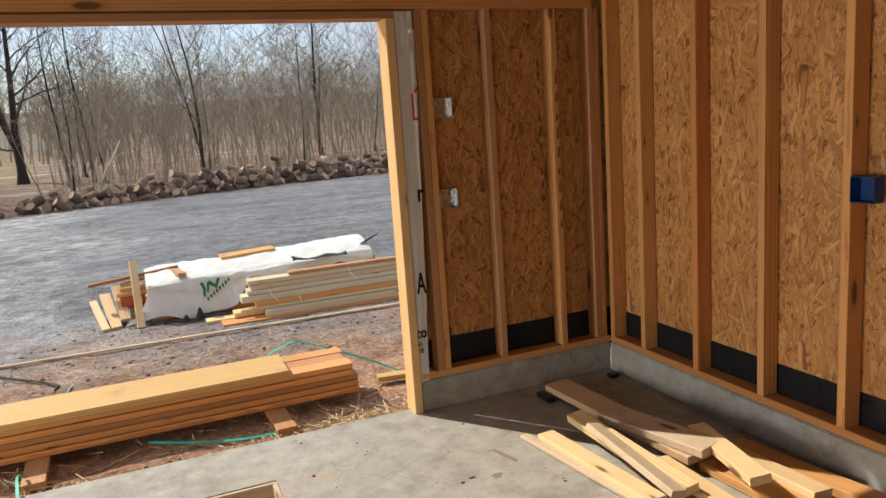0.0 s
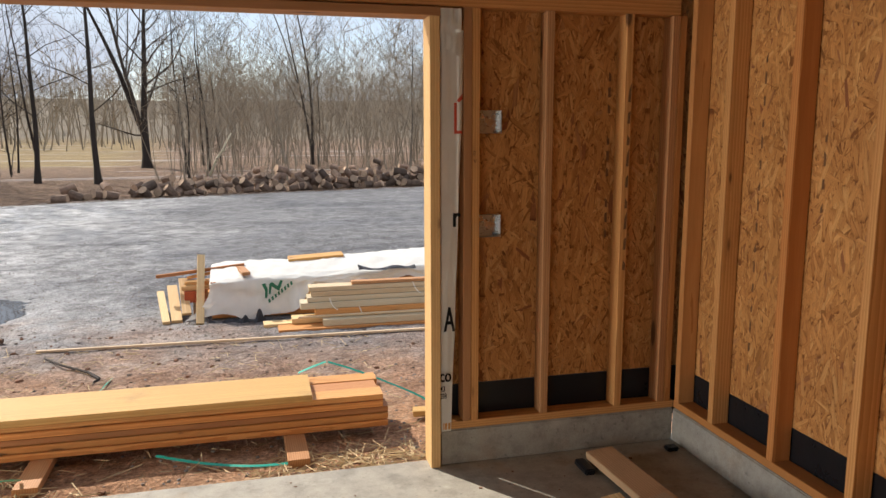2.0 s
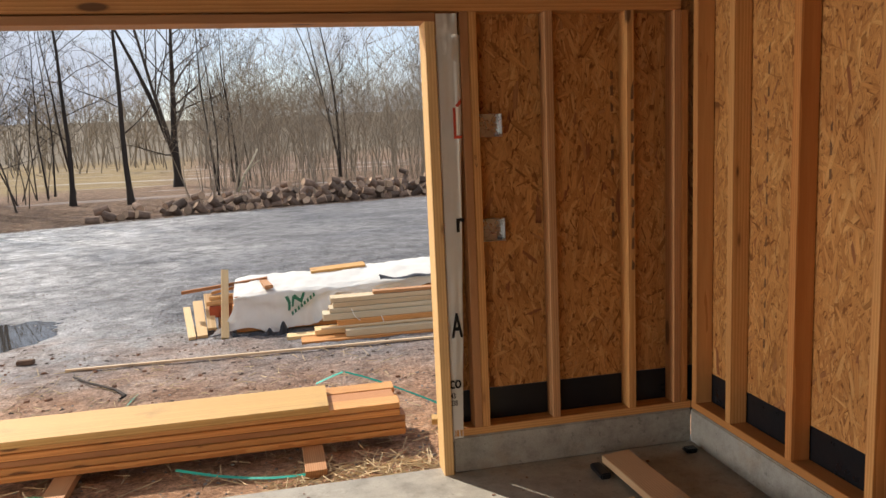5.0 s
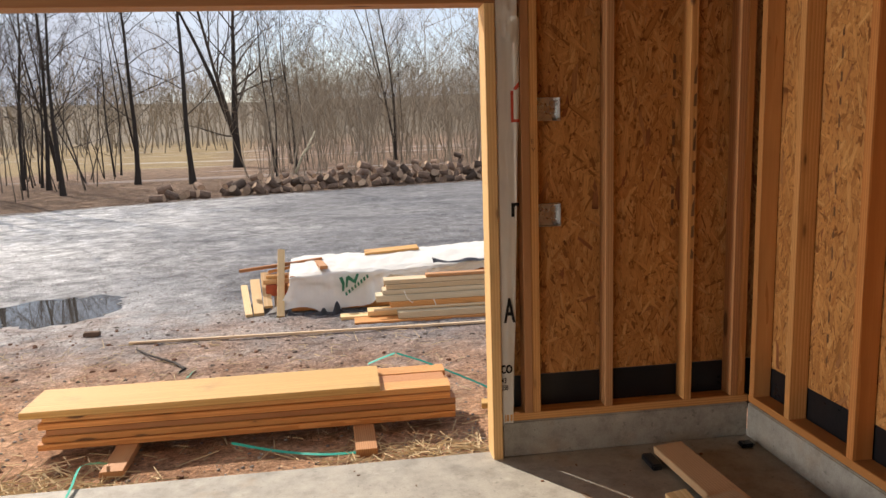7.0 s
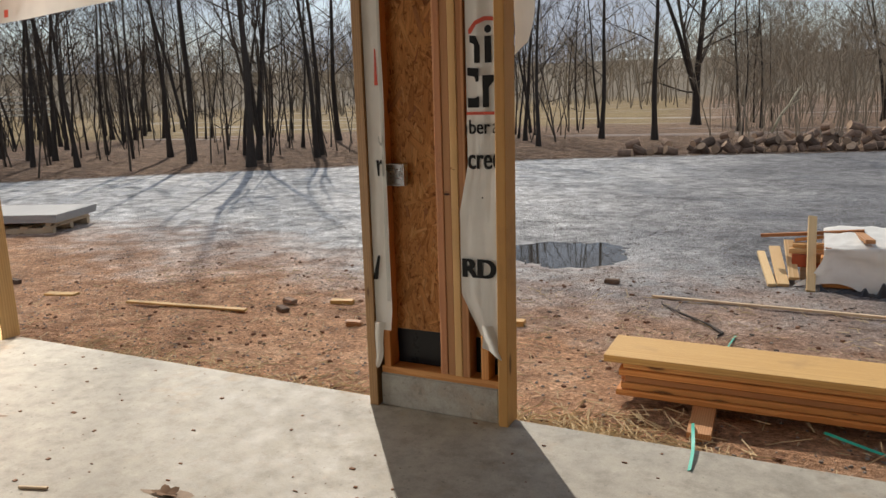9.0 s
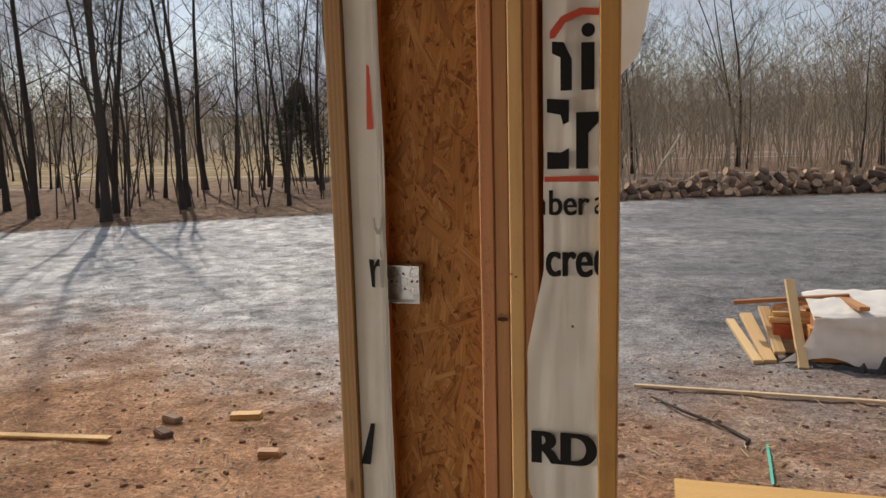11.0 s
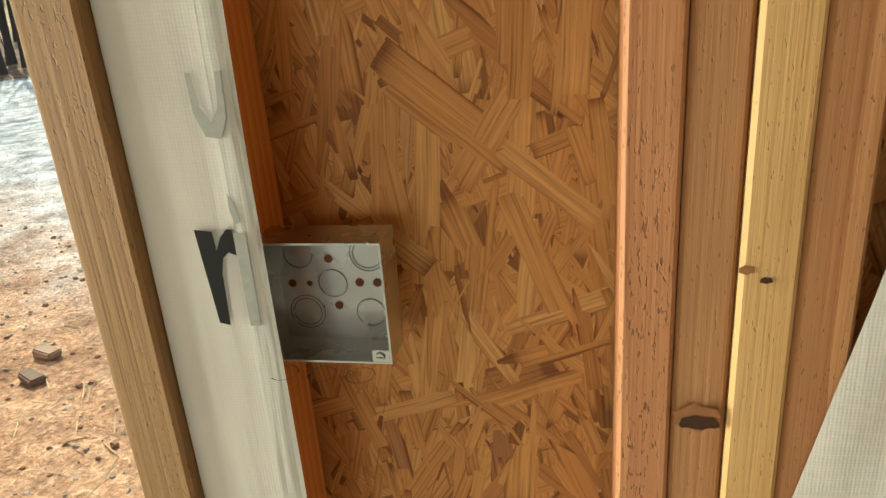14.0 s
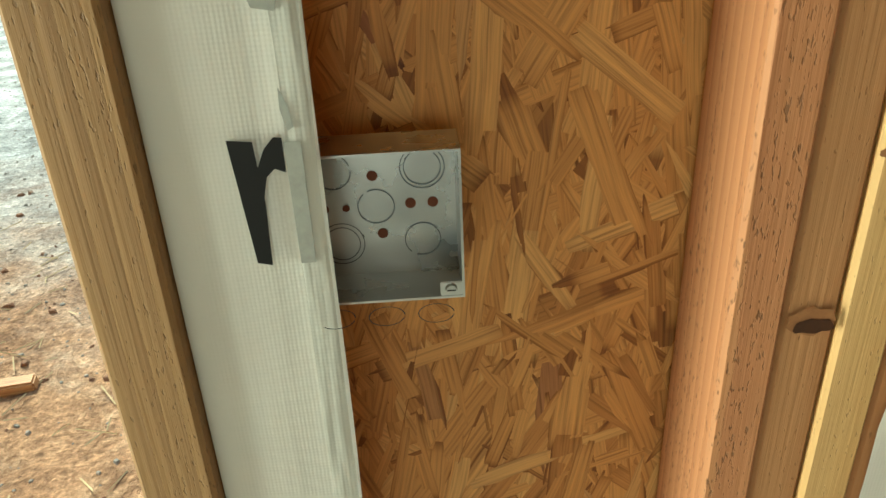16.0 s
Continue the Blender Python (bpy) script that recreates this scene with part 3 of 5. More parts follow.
def post_studs(parent, spans, z0, z1, mats=(LUMBER_RED, LUMBER, LUMBER_PALE, LUMBER)):
    for k, (a, b) in enumerate(spans):
        stick("stud", (a, FACE + 0.002 * (k % 3), z0), (b, BACK - 0.001, z1), mats[k % len(mats)], parent)


# front wall: short wall beside the opening
wf = thing("wall_front", "open stud front wall with strand board sheathing and door openings", "wall", kind="structure")
R0, R1 = 1.234, 1.280              # jamb of the near opening
part("curb", block((R1 + 0.002, FACE, 0), (SIDE, 3.86, CURB_TOP), ease=0.006), CURB, wf, "smooth grey concrete curb")
stick("bottom_plate", (R1 + 0.012, FACE + 0.004, CURB_TOP + 0.001), (SIDE, BACK, PLATE_TOP), LUMBER, wf)
post_studs(wf, [(1.392, 1.4295), (1.4305, 1.468), (1.782, 1.820), (2.173, 2.211), (2.412, 2.4495), (2.4505, 2.488)], PLATE_TOP + 0.001, 2.098, (LUMBER_RED, LUMBER, LUMBER_RED, LUMBER, LUMBER_RED, LUMBER))
part("sheathing", block((R1 + 0.02, BACK + 0.002, 0.365), (SIDE_BACK + 0.012, BACK + 0.013, CEIL)), OSB, wf, "orange-brown strand board sheathing")
part("membrane", block((R1 + 0.02, BACK + 0.003, 0.10), (SIDE_BACK + 0.012, BACK + 0.012, 0.363)), MEMBRANE, wf, "black plastic flashing membrane")
stick("jamb", (R0, JAMB_IN, 0), (R1, JAMB_OUT, HEAD), LUMBER_PALE, wf, "pale planed door jamb")

# middle post between the openings
ML0, ML1, MR0, MR1 = -2.217, -2.168, -1.520, -1.474
part("curb", block((ML1 + 0.012, FACE + 0.002, 0), (MR0 - 0.006, 3.855, CURB_TOP), ease=0.006), CURB, wf)
stick("bottom_plate", (ML1 + 0.02, FACE + 0.004, CURB_TOP + 0.001), (MR0 - 0.004, BACK, PLATE_TOP), LUMBER, wf)
post_studs(wf, [(-2.132, -2.0945), (-1.820, -1.7825), (-1.7815, -1.7445), (-1.7435, -1.7065), (-1.7055, -1.668), (-1.612, -1.574)], PLATE_TOP + 0.001, 2.098, (LUMBER, ROUGH_FIR, LUMBER_RED, LUMBER_PALE, LUMBER_RED, LUMBER))
part("sheathing", block((ML1 + 0.004, BACK + 0.002, 0.385), (MR0 - 0.004, BACK + 0.013, 2.3)), OSB, wf, "orange-brown strand board sheathing")
part("membrane", block((ML1 + 0.004, BACK + 0.003, 0.12), (MR0 - 0.004, BACK + 0.012, 0.383)), MEMBRANE, wf, "black plastic flashing membrane")
stick("jamb", (ML0, JAMB_IN, 0), (ML1, JAMB_OUT, HEAD_L), JAMB_BROWN, wf)
stick("jamb", (MR0, JAMB_IN, 0), (MR1, JAMB_OUT, HEAD), LUMBER_GOLD, wf)

# far side of the second opening
stick("jamb", (-5.118, JAMB_IN, 0), (-5.08, JAMB_OUT, HEAD_L), LUMBER_PALE, wf)
part("sheathing", block((LEFT_END, BACK + 0.002, 0.0), (-5.122, BACK + 0.013, CEIL)), OSB, wf)
for a in (-6.2, -5.8, -5.4, -5.16):
    stick("stud", (a, FACE + 0.002, PLATE_TOP), (a + 0.038, BACK - 0.001, 2.098), LUMBER, wf)
stick("bottom_plate", (LEFT_END, FACE + 0.004, CURB_TOP), (-5.122, BACK, PLATE_TOP), LUMBER, wf)
part("curb", block((LEFT_END, FACE, 0), (-5.122, 3.855, CURB_TOP)), CURB, wf)

# head boards and the long beam over all
stick("head_board", (MR0, JAMB_IN + 0.001, HEAD + 0.001), (R1, JAMB_OUT, HEAD + 0.038), LUMBER_RED, wf)
stick("head_board", (-5.118, JAMB_IN + 0.001, HEAD_L + 0.001), (ML1, JAMB_OUT, HEAD_L + 0.038), LUMBER_RED, wf)
stick("header_beam", (LEFT_END, FACE - 0.003, HEAD_L + 0.04), (ML1, FACE + 0.086, 2.42), LUMBER, wf)
stick("header_beam", (ML1 + 0.002, FACE - 0.003, 2.10), (SIDE - 0.06, FACE + 0.086, 2.42), LUMBER, wf, "long laminated header beam")
stick("top_plate", (LEFT_END, FACE, 2.421), (SIDE, BACK, 2.459), LUMBER, wf)
part("sheathing", block((LEFT_END, BACK + 0.002, HEAD_L + 0.04), (ML1, BACK + 0.013, CEIL)), OSB, wf)
part("sheathing", block((ML1 + 0.004, BACK + 0.002, 2.302), (R1 + 0.018, BACK + 0.013, CEIL)), OSB, wf)
for k in range(20):
    stick("stud", (-6.4 + 0.45 * k, FACE, 2.46), (-6.362 + 0.45 * k, BACK, CEIL), LUMBER, wf)

# side wall
ws = thing("wall_side", "open stud side wall with strand board sheathing on a concrete curb", "wall", kind="structure")
part("curb", block((SIDE - 0.004, BACK_END, 0), (2.62, FACE - 0.001, CURB_TOP), ease=0.006), CURB, ws, "smooth grey concrete curb")
stick("bottom_plate", (SIDE + 0.003, BACK_END, CURB_TOP + 0.001), (SIDE_BACK, FACE + 0.003, PLATE_TOP), LUMBER, ws)
SIDE_STUDS = [3.7] + [3.418 - 0.418 * k for k in range(17)]
for k, y in enumerate(SIDE_STUDS):
    stick("stud", (SIDE + 0.002 * (k % 2), y, PLATE_TOP + 0.001), (SIDE_BACK - 0.001, y + 0.038, CEIL - 0.04), LUMBER, ws)
for k in range(6):
    part("sheathing", block((-0.608, -0.0055, 0), (0.608, 0.0055, CEIL - 0.352)), OSB, ws, m=Matrix.Translation((SIDE_BACK + 0.0075, 3.22 - 1.22 * k, 0.352)) @ pose(0, 0, 0, 0, 0, 90))
part("membrane", block((SIDE_BACK + 0.003, BACK_END, 0.10), (SIDE_BACK + 0.012, BACK, 0.350)), MEMBRANE, ws, "black plastic flashing membrane")

# plain closing walls with the wide back opening of an unfinished garage, ceiling and roof deck
wb_ = thing("wall_back", "plain strand board back wall with a wide unfinished opening", "wall", kind="structure")
for lo, hi in (((LEFT_END, 0), (-5.2, CEIL)), ((-1.6, 0), (SIDE_BACK + 0.1, CEIL)), ((-5.2, 2.3), (-1.6, CEIL))):
    part("sheathing", block((lo[0], BACK_END - 0.02, lo[1]), (hi[0], BACK_END, hi[1])), OSB, wb_)
# unseen left opening, added around the fill lamp
wl_ = thing("wall_left", "plain unseen strand board wall with an opening added for fill light", "wall", kind="structure")
for lo, hi in (((BACK_END, 0), (2.1, CEIL)), ((3.5, 0), (BACK + 0.013, CEIL)), ((2.1, 2.05), (3.5, CEIL))):
    o = part("sheathing", block((lo[0] - hi[0], -0.01, 0), (0, 0.01, hi[1] - lo[1])), OSB, wl_, m=Matrix.Translation((LEFT_END - 0.012, lo[0], lo[1])) @ pose(0, 0, 0, 0, 0, -90))
ceil_bm = block((LEFT_END - 0.02, BACK_END - 0.02, CEIL + 0.002), (SIDE_BACK + 0.1, 3.86, CEIL + 0.03))
for k in range(15):
    block((-6.3 + 0.61 * k, BACK_END, CEIL - 0.2), (-6.262 + 0.61 * k, FACE - 0.01, CEIL), ceil_bm)
tagged(part("ceiling", ceil_bm, ROOFING), "open timber joists under a board deck", "ceiling", kind="structure")


# ---- things inside ----
def house_wrap(edge_left, edge_right, z0, z1, y, label, bulge=0.004, seed=0.0, roll=0.0, recess=0.0):
    """A hanging strip of white wrap between two edges given by height."""
    def f(u, v):
        z = z0 + (z1 - z0) * v
        tuck = recess * max(0.0, 1 - u / 0.22) ** 2
        a, b = edge_left(z), edge_right(z)
        fold = bulge * noise.noise(Vector((u * 3.1 + seed, z * 1.7, seed))) + 0.5 * bulge * noise.noise(Vector((u * 9, z * 5.0, seed + 4)))
        return (a + (b - a) * u, y + fold + tuck + roll * max(0.0, abs(u - 0.5) * 2 - 0.86) / 0.14, z)
    return sheet("house_wrap", 14, 90, f, WRAP, wf, label)


def flat(name, pts, y, mat, parent):
    """A printed patch on a wall that faces -y."""
    mesh = bpy.data.meshes.new(name)
    mesh.from_pydata([(x, y, z) for x, z in pts], [], [tuple(range(len(pts)))])
    return link(name, mesh, mat, parent)


def disc(x, z, r, sides=20):
    return [(x + r * math.cos(2 * math.pi * k / sides), z + r * math.sin(2 * math.pi * k / sides)) for k in range(sides)]


# strip beside the near jamb
wr = house_wrap(lambda z: 1.281, lambda z: 1.332 + 0.033 * z + 0.004 * noise.noise(Vector((0, z * 4, 1))), 0.155, 2.0, 3.748, "white printed house wrap stapled round the jamb", 0.005, 2.0, roll=0.012)
flat("red_print", [(1.345, 1.555), (1.383, 1.555), (1.383, 1.568), (1.357, 1.568), (1.357, 1.69), (1.345, 1.69)], 3.737, RED_INK, wr)
flat("red_print", [(1.357, 1.70), (1.383, 1.728), (1.383, 1.705), (1.366, 1.69)], 3.737, RED_INK, wr)
lettering("r", 1.340, 3.737, 1.14, 0.135, INK, wr, wide=0.036, bold=0.05)
lettering("A", 1.296, 3.737, 0.655, 0.165, INK, wr, wide=0.054, bold=0.05)
lettering("co", 1.276, 3.737, 0.415, 0.085, INK, wr, wide=0.056, bold=0.05)
lettering("43", 1.278, 3.737, 0.368, 0.036, INK, wr, squeeze=0.7, bold=0.03)
lettering("038", 1.278, 3.737, 0.333, 0.036, INK, wr, squeeze=0.6, bold=0.03)
# the crumpled upper end
sheet("wrap_fold", 10, 10, lambda u, v: (1.285 + 0.095 * u, 3.742 - 0.012 * math.sin(3.1 * u) * (1 - v) + 0.01 * noise.noise(Vector((u * 5, v * 5, 7))), 1.93 + 0.16 * v - 0.05 * u * (1 - v)), WRAP, wf)

# middle post, strip beside its far jamb: rolled over the stud
wl = house_wrap(lambda z: ML1 + 0.001, lambda z: -2.071 + 0.003 * noise.noise(Vector((3, z * 3, 1))) - 0.035 * max(0.0, 0.5 - z) / 0.3, 0.40, 2.06, 3.7385, "white printed house wrap folded over the stud", 0.0016, 9.0, recess=0.004)
sheet("wrap_hem", 8, 90, lambda u, v: (-2.0835 - 0.009 * (1 - v) + (0.0125 + 0.006 * (1 - v)) * u + 0.0015 * noise.noise(Vector((0, v * 22, 3))), 3.7335 + 0.0008 * noise.noise(Vector((u * 4, v * 40, 2))) + 0.003 * max(0.0, u - 0.7), 0.55 + 1.5 * v), WRAP_MESH, wf, "thin woven hem of the wrap")
sheet("wrap_tail", 6, 16, lambda u, v: (-2.184 + (0.075 - 0.03 * (1 - v)) * u + 0.02 * math.sin(5 * v) * (1 - v) - 0.02 * (1 - v), 3.738 - 0.01 * math.sin(3 * u), 0.20 + 0.24 * v), WRAP, wf)
# the stem and the arch of a letter that runs under the hem
flat("black_print", [(-2.1205, 1.234), (-2.1065, 1.2325), (-2.1045, 1.197), (-2.1060, 1.157), (-2.1145, 1.159)], 3.7342, INK, wl)
flat("black_print", [(-2.1068, 1.215), (-2.1010, 1.228), (-2.0950, 1.2345), (-2.0905, 1.234), (-2.0905, 1.214), (-2.0965, 1.2165), (-2.1015, 1.212), (-2.1050, 1.198)], 3.7340, INK, wl)
flat("faded_print", [(-2.0895, 1.232), (-2.0800, 1.232), (-2.0805, 1.158), (-2.0890, 1.158)], 3.7325, INK_FAINT, wl)
flat("faded_print", [(-2.0885, 1.262), (-2.0845, 1.252), (-2.0830, 1.240), (-2.0865, 1.238), (-2.0890, 1.250)], 3.7325, INK_FAINT, wl)
flat("faded_print", [(-2.1030, 1.345), (-2.0985, 1.345), (-2.0965, 1.322), (-2.0900, 1.312), (-2.0835, 1.322), (-2.0815, 1.345), (-2.0775, 1.345), (-2.0785, 1.315), (-2.0850, 1.300), (-2.0960, 1.302), (-2.1020, 1.318)], 3.7325, INK_FAINT, wl)
flat("black_print", [(-2.168, 0.655), (-2.140, 0.655), (-2.122, 0.775), (-2.134, 0.775)], 3.7340, INK, wl)
flat("red_print", [(-2.112, 1.575), (-2.093, 1.575), (-2.095, 1.61), (-2.099, 1.735), (-2.106, 1.74)], 3.7340, RED_INK, wl)

# strip beside its near jamb, torn at the lower end
def torn(z):
    x = -1.655 if z > 1.22 else -1.655 - 0.045 * min(1.0, (1.22 - z) / 0.22)
    x += 0.003 * noise.noise(Vector((2, z * 9, 0)))
    return x + (0.10 * max(0.0, 0.62 - z) / 0.2 if z < 0.62 else 0.0)


wm = house_wrap(torn, lambda z: MR0 - 0.001, 0.43, 2.06, 3.7415, "white printed house wrap torn at its lower end", 0.004, 5.0)
sheet("wrap_tail", 8, 12, lambda u, v: (-1.60 + 0.078 * u + 0.03 * (1 - v) * u, 3.735 + 0.012 * math.sin(6 * u + 3 * v), 0.32 + 0.16 * v + 0.05 * (1 - u) * (1 - v)), WRAP, wf)
lettering("cre", -1.650, 3.7318, 1.200, 0.132, INK, wm, wide=0.116, bold=0.055)
flat("black_print", [(-1.521, 1.203), (-1.521, 1.268), (-1.527, 1.262), (-1.531, 1.248), (-1.532, 1.232), (-1.530, 1.216), (-1.526, 1.207)], 3.7318, INK, wm)
lettering("ber", -1.641, 3.7318, 1.353, 0.088, INK, wm, wide=0.099, bold=0.035)
flat("black_print", [(-1.656, 1.353), (-1.650, 1.353), (-1.650, 1.385), (-1.656, 1.392)], 3.7318, INK, wm)
flat("black_print", [(-1.530, 1.357), (-1.522, 1.353), (-1.521, 1.362), (-1.527, 1.367), (-1.521, 1.374), (-1.521, 1.381), (-1.531, 1.371)], 3.7318, INK, wm)
flat("black_print", [(-1.530, 1.386), (-1.521, 1.390), (-1.521, 1.397), (-1.530, 1.393)], 3.7318, INK, wm)
lettering("RD", -1.690, 3.7318, 0.705, 0.125, INK, wm, wide=0.168, bold=0.11)
flat("red_print", [(-1.652, 1.434), (-1.522, 1.434), (-1.522, 1.447), (-1.652, 1.447)], 3.7318, RED_INK, wm)
flat("black_print", [(-1.645, 1.465), (-1.592, 1.465), (-1.592, 1.515), (-1.612, 1.505), (-1.645, 1.507)], 3.7318, INK, wm)
flat("black_print", [(-1.645, 1.635), (-1.592, 1.63), (-1.592, 1.578), (-1.606, 1.572), (-1.612, 1.595), (-1.645, 1.602)], 3.7318, INK, wm)
flat("black_print", [(-1.575, 1.465), (-1.546, 1.465), (-1.546, 1.55), (-1.522, 1.575), (-1.522, 1.60), (-1.575, 1.60)], 3.7318, INK, wm)
flat("black_print", [(-1.612, 1.652), (-1.585, 1.652), (-1.585, 1.725), (-1.604, 1.765), (-1.632, 1.768), (-1.632, 1.74), (-1.612, 1.73)], 3.7318, INK, wm)
flat("black_print", [(-1.563, 1.652), (-1.532, 1.652), (-1.532, 1.762), (-1.563, 1.762)], 3.7318, INK, wm)
flat("black_print", disc(-1.547, 1.790, 0.016), 3.7318, INK, wm)
flat("red_print", [(-1.637, 1.775), (-1.625, 1.775), (-1.60, 1.81), (-1.56, 1.825), (-1.522, 1.822), (-1.522, 1.838), (-1.565, 1.842), (-1.61, 1.825), (-1.637, 1.792)], 3.7317, RED_INK, wm)
flat("staple_hole", disc(-1.5835, 1.072, 0.0035), 3.7318, INK, wm)
for kx, kz, ka, kb in ((-1.763, 1.081, 0.014, 0.0055), (-1.727, 1.193, 0.004, 0.0022)):
    flat("knot", [(kx + ka * math.cos(0.35 * s) * (1 + 0.10 * math.sin(5.3 * s)), kz + kb * math.copysign(abs(math.sin(0.35 * s)) ** 0.6, math.sin(0.35 * s)) * (1 + 0.15 * math.sin(4.1 * s))) for s in range(18)], FACE - 0.0012, KNOT, wf)
for kx, kz, ka, kb in ((-1.7645, 1.0845, 0.0165, 0.0105), (-1.7395, 1.2, 0.0052, 0.0032)):
    flat("knot_ring", [(kx + ka * math.cos(0.35 * s) * (1 + 0.10 * math.sin(3.3 * s)), kz + kb * math.sin(0.35 * s) * (1 + 0.2 * math.sin(4.1 * s))) for s in range(18)], FACE - 0.0006, KNOT_RING, wf)
# white wrap blowing outside at the head of the openings
sheet("wrap_flap", 10, 14, lambda u, v: (-1.482 + (0.085 + 0.02 * math.sin(4 * v)) * u * (0.55 + 0.45 * v), 3.88 + 0.05 * u + 0.012 * math.sin(7 * v), 1.685 + 0.06 * u + (0.42 - 0.06 * u) * v), WRAP, wf, "loose white wrap flap")
sheet("wrap_flap", 16, 8, lambda u, v: (-5.15 + 1.9 * u, 3.90 + 0.02 * math.sin(9 * u) + 0.03 * v, 2.04 - 0.02 * math.sin(3 * u) + 0.12 * u + 0.2 * v), WRAP, wf, "loose white wrap flap")
flat("red_print", [(-4.83, 2.075), (-4.79, 2.075), (-4.78, 2.12), (-4.82, 2.12)], 3.885, RED_INK, wf)


def annulus(bm, cx, cz, r, w, y, gap=0.25, sides=28):
    """A raised ring line on a face that looks to -y, open by a small gap."""
    inner, outer = [], []
    for k in range(sides + 1):
        t = gap + (2 * math.pi - 0.3) * k / sides
        for rr, out in ((r - w, inner), (r, outer)):
            out.append(bm.verts.new((cx + rr * math.cos(t), y, cz + rr * math.sin(t))))
    for k in range(sides):
        bm.faces.new((inner[k], inner[k + 1], outer[k + 1], outer[k]))


def steel_box(x, y, z, label, group):
    """A square steel electrical box, open toward -y, its lower left front corner at x, y, z."""
    S, D, T = 0.102, 0.040, 0.0016
    box = thing("electrical_box", label, "electrical box", group, at=(x, y, z))
    part("back_plate", block((0, D - T, 0), (S, D, S)), STEEL, box)
    for nm, lo, hi in (("side_plate", (0, 0, 0), (T, D - T, S)), ("side_plate", (S - T, 0, 0), (S, D - T, S)), ("top_plate", (T, 0, S - T), (S - T, D - T, S)), ("bottom_plate", (T, 0, 0), (S - T, D - T, T))):
        part(nm, block(lo, hi), STEEL, box)
    spots = [(0.020, 0.078, 0), (0.079, 0.078, 0.0025), (0.047, 0.052, 0), (0.022, 0.026, 0.003), (0.077, 0.026, 0)]
    for k, (a, c, extra) in enumerate(spots):
        bm = bmesh.new()
        annulus(bm, a, c, 0.0125, 0.0007, D - T - 0.0006, gap=0.3 + k)
        if extra:
            annulus(bm, a, c, 0.0125 + extra, 0.0007, D - T - 0.0006, gap=0.9 + k)
        part("knockout", bm, STEEL_DARK, box)
    for a, c, r in ((0.046, 0.074, 0.0036), (0.012, 0.052, 0.0036), (0.027, 0.052, 0.0025), (0.070, 0.053, 0.0036), (0.085, 0.053, 0.0036), (0.050, 0.032, 0.0036)):
        bm = bmesh.new()
        bm.faces.new([bm.verts.new((p, D - T - 0.0007, q)) for p, q in disc(a, c, r, 14)])
        part("screw_hole", bm, HOLE, box)
    for a in (0.02, 0.051, 0.082):
        bm = bmesh.new()
        annulus(bm, a, 0.021, 0.0115, 0.0007, 0)
        part("knockout", bm, STEEL_DARK, box, m=pose(0, 0, T + 0.0006, 90) @ pose(0, 0, 0))
    tab = part("corner_tab", block((S - 0.016, 0.0, 0.0015), (S - 0.0015, 0.0016, 0.012), ease=0.0006), STEEL, box, "bright steel tab")
    bm = bmesh.new()
    bmesh.ops.create_cone(bm, segments=14, radius1=0.0042, radius2=0.0034, depth=0.003, cap_ends=True)
    scr = part("screw", bm, STEEL, tab, m=Matrix.Translation((S - 0.009, -0.001, 0.007)) @ pose(0, 0, 0, 90))
    part("screw_slot", block((S - 0.0118, -0.0028, 0.0066), (S - 0.0062, -0.0024, 0.0074)), INK, tab)
    return box


steel_box(-2.0935, 3.763, 1.110, "open galvanised steel junction box on the post's stud", "steel boxes on the front wall")
steel_box(1.4695, 3.752, 1.556, "open galvanised steel switch box beside the stud, upper one", "steel boxes on the front wall")
steel_box(1.4695, 3.752, 1.085, "open galvanised steel outlet box beside the stud, lower one", "steel boxes on the front wall")

bb = thing("outlet_box", "blue plastic outlet box nailed to a side wall stud", "electrical box", at=(SIDE - 0.012, 2.058, 1.135))
for nm, lo, hi in (("back_plate", (0.052, 0, 0), (0.055, 0.1, 0.098)), ("side_plate", (0, 0, 0), (0.052, 0.003, 0.098)), ("side_plate", (0, 0.097, 0), (0.052, 0.1, 0.098)),
                   ("top_plate", (0, 0.003, 0.095), (0.052, 0.097, 0.098)), ("bottom_plate", (0, 0.003, 0), (0.052, 0.097, 0.003))):
    part(nm, block(lo, hi, ease=0.0008), BLUE, bb)

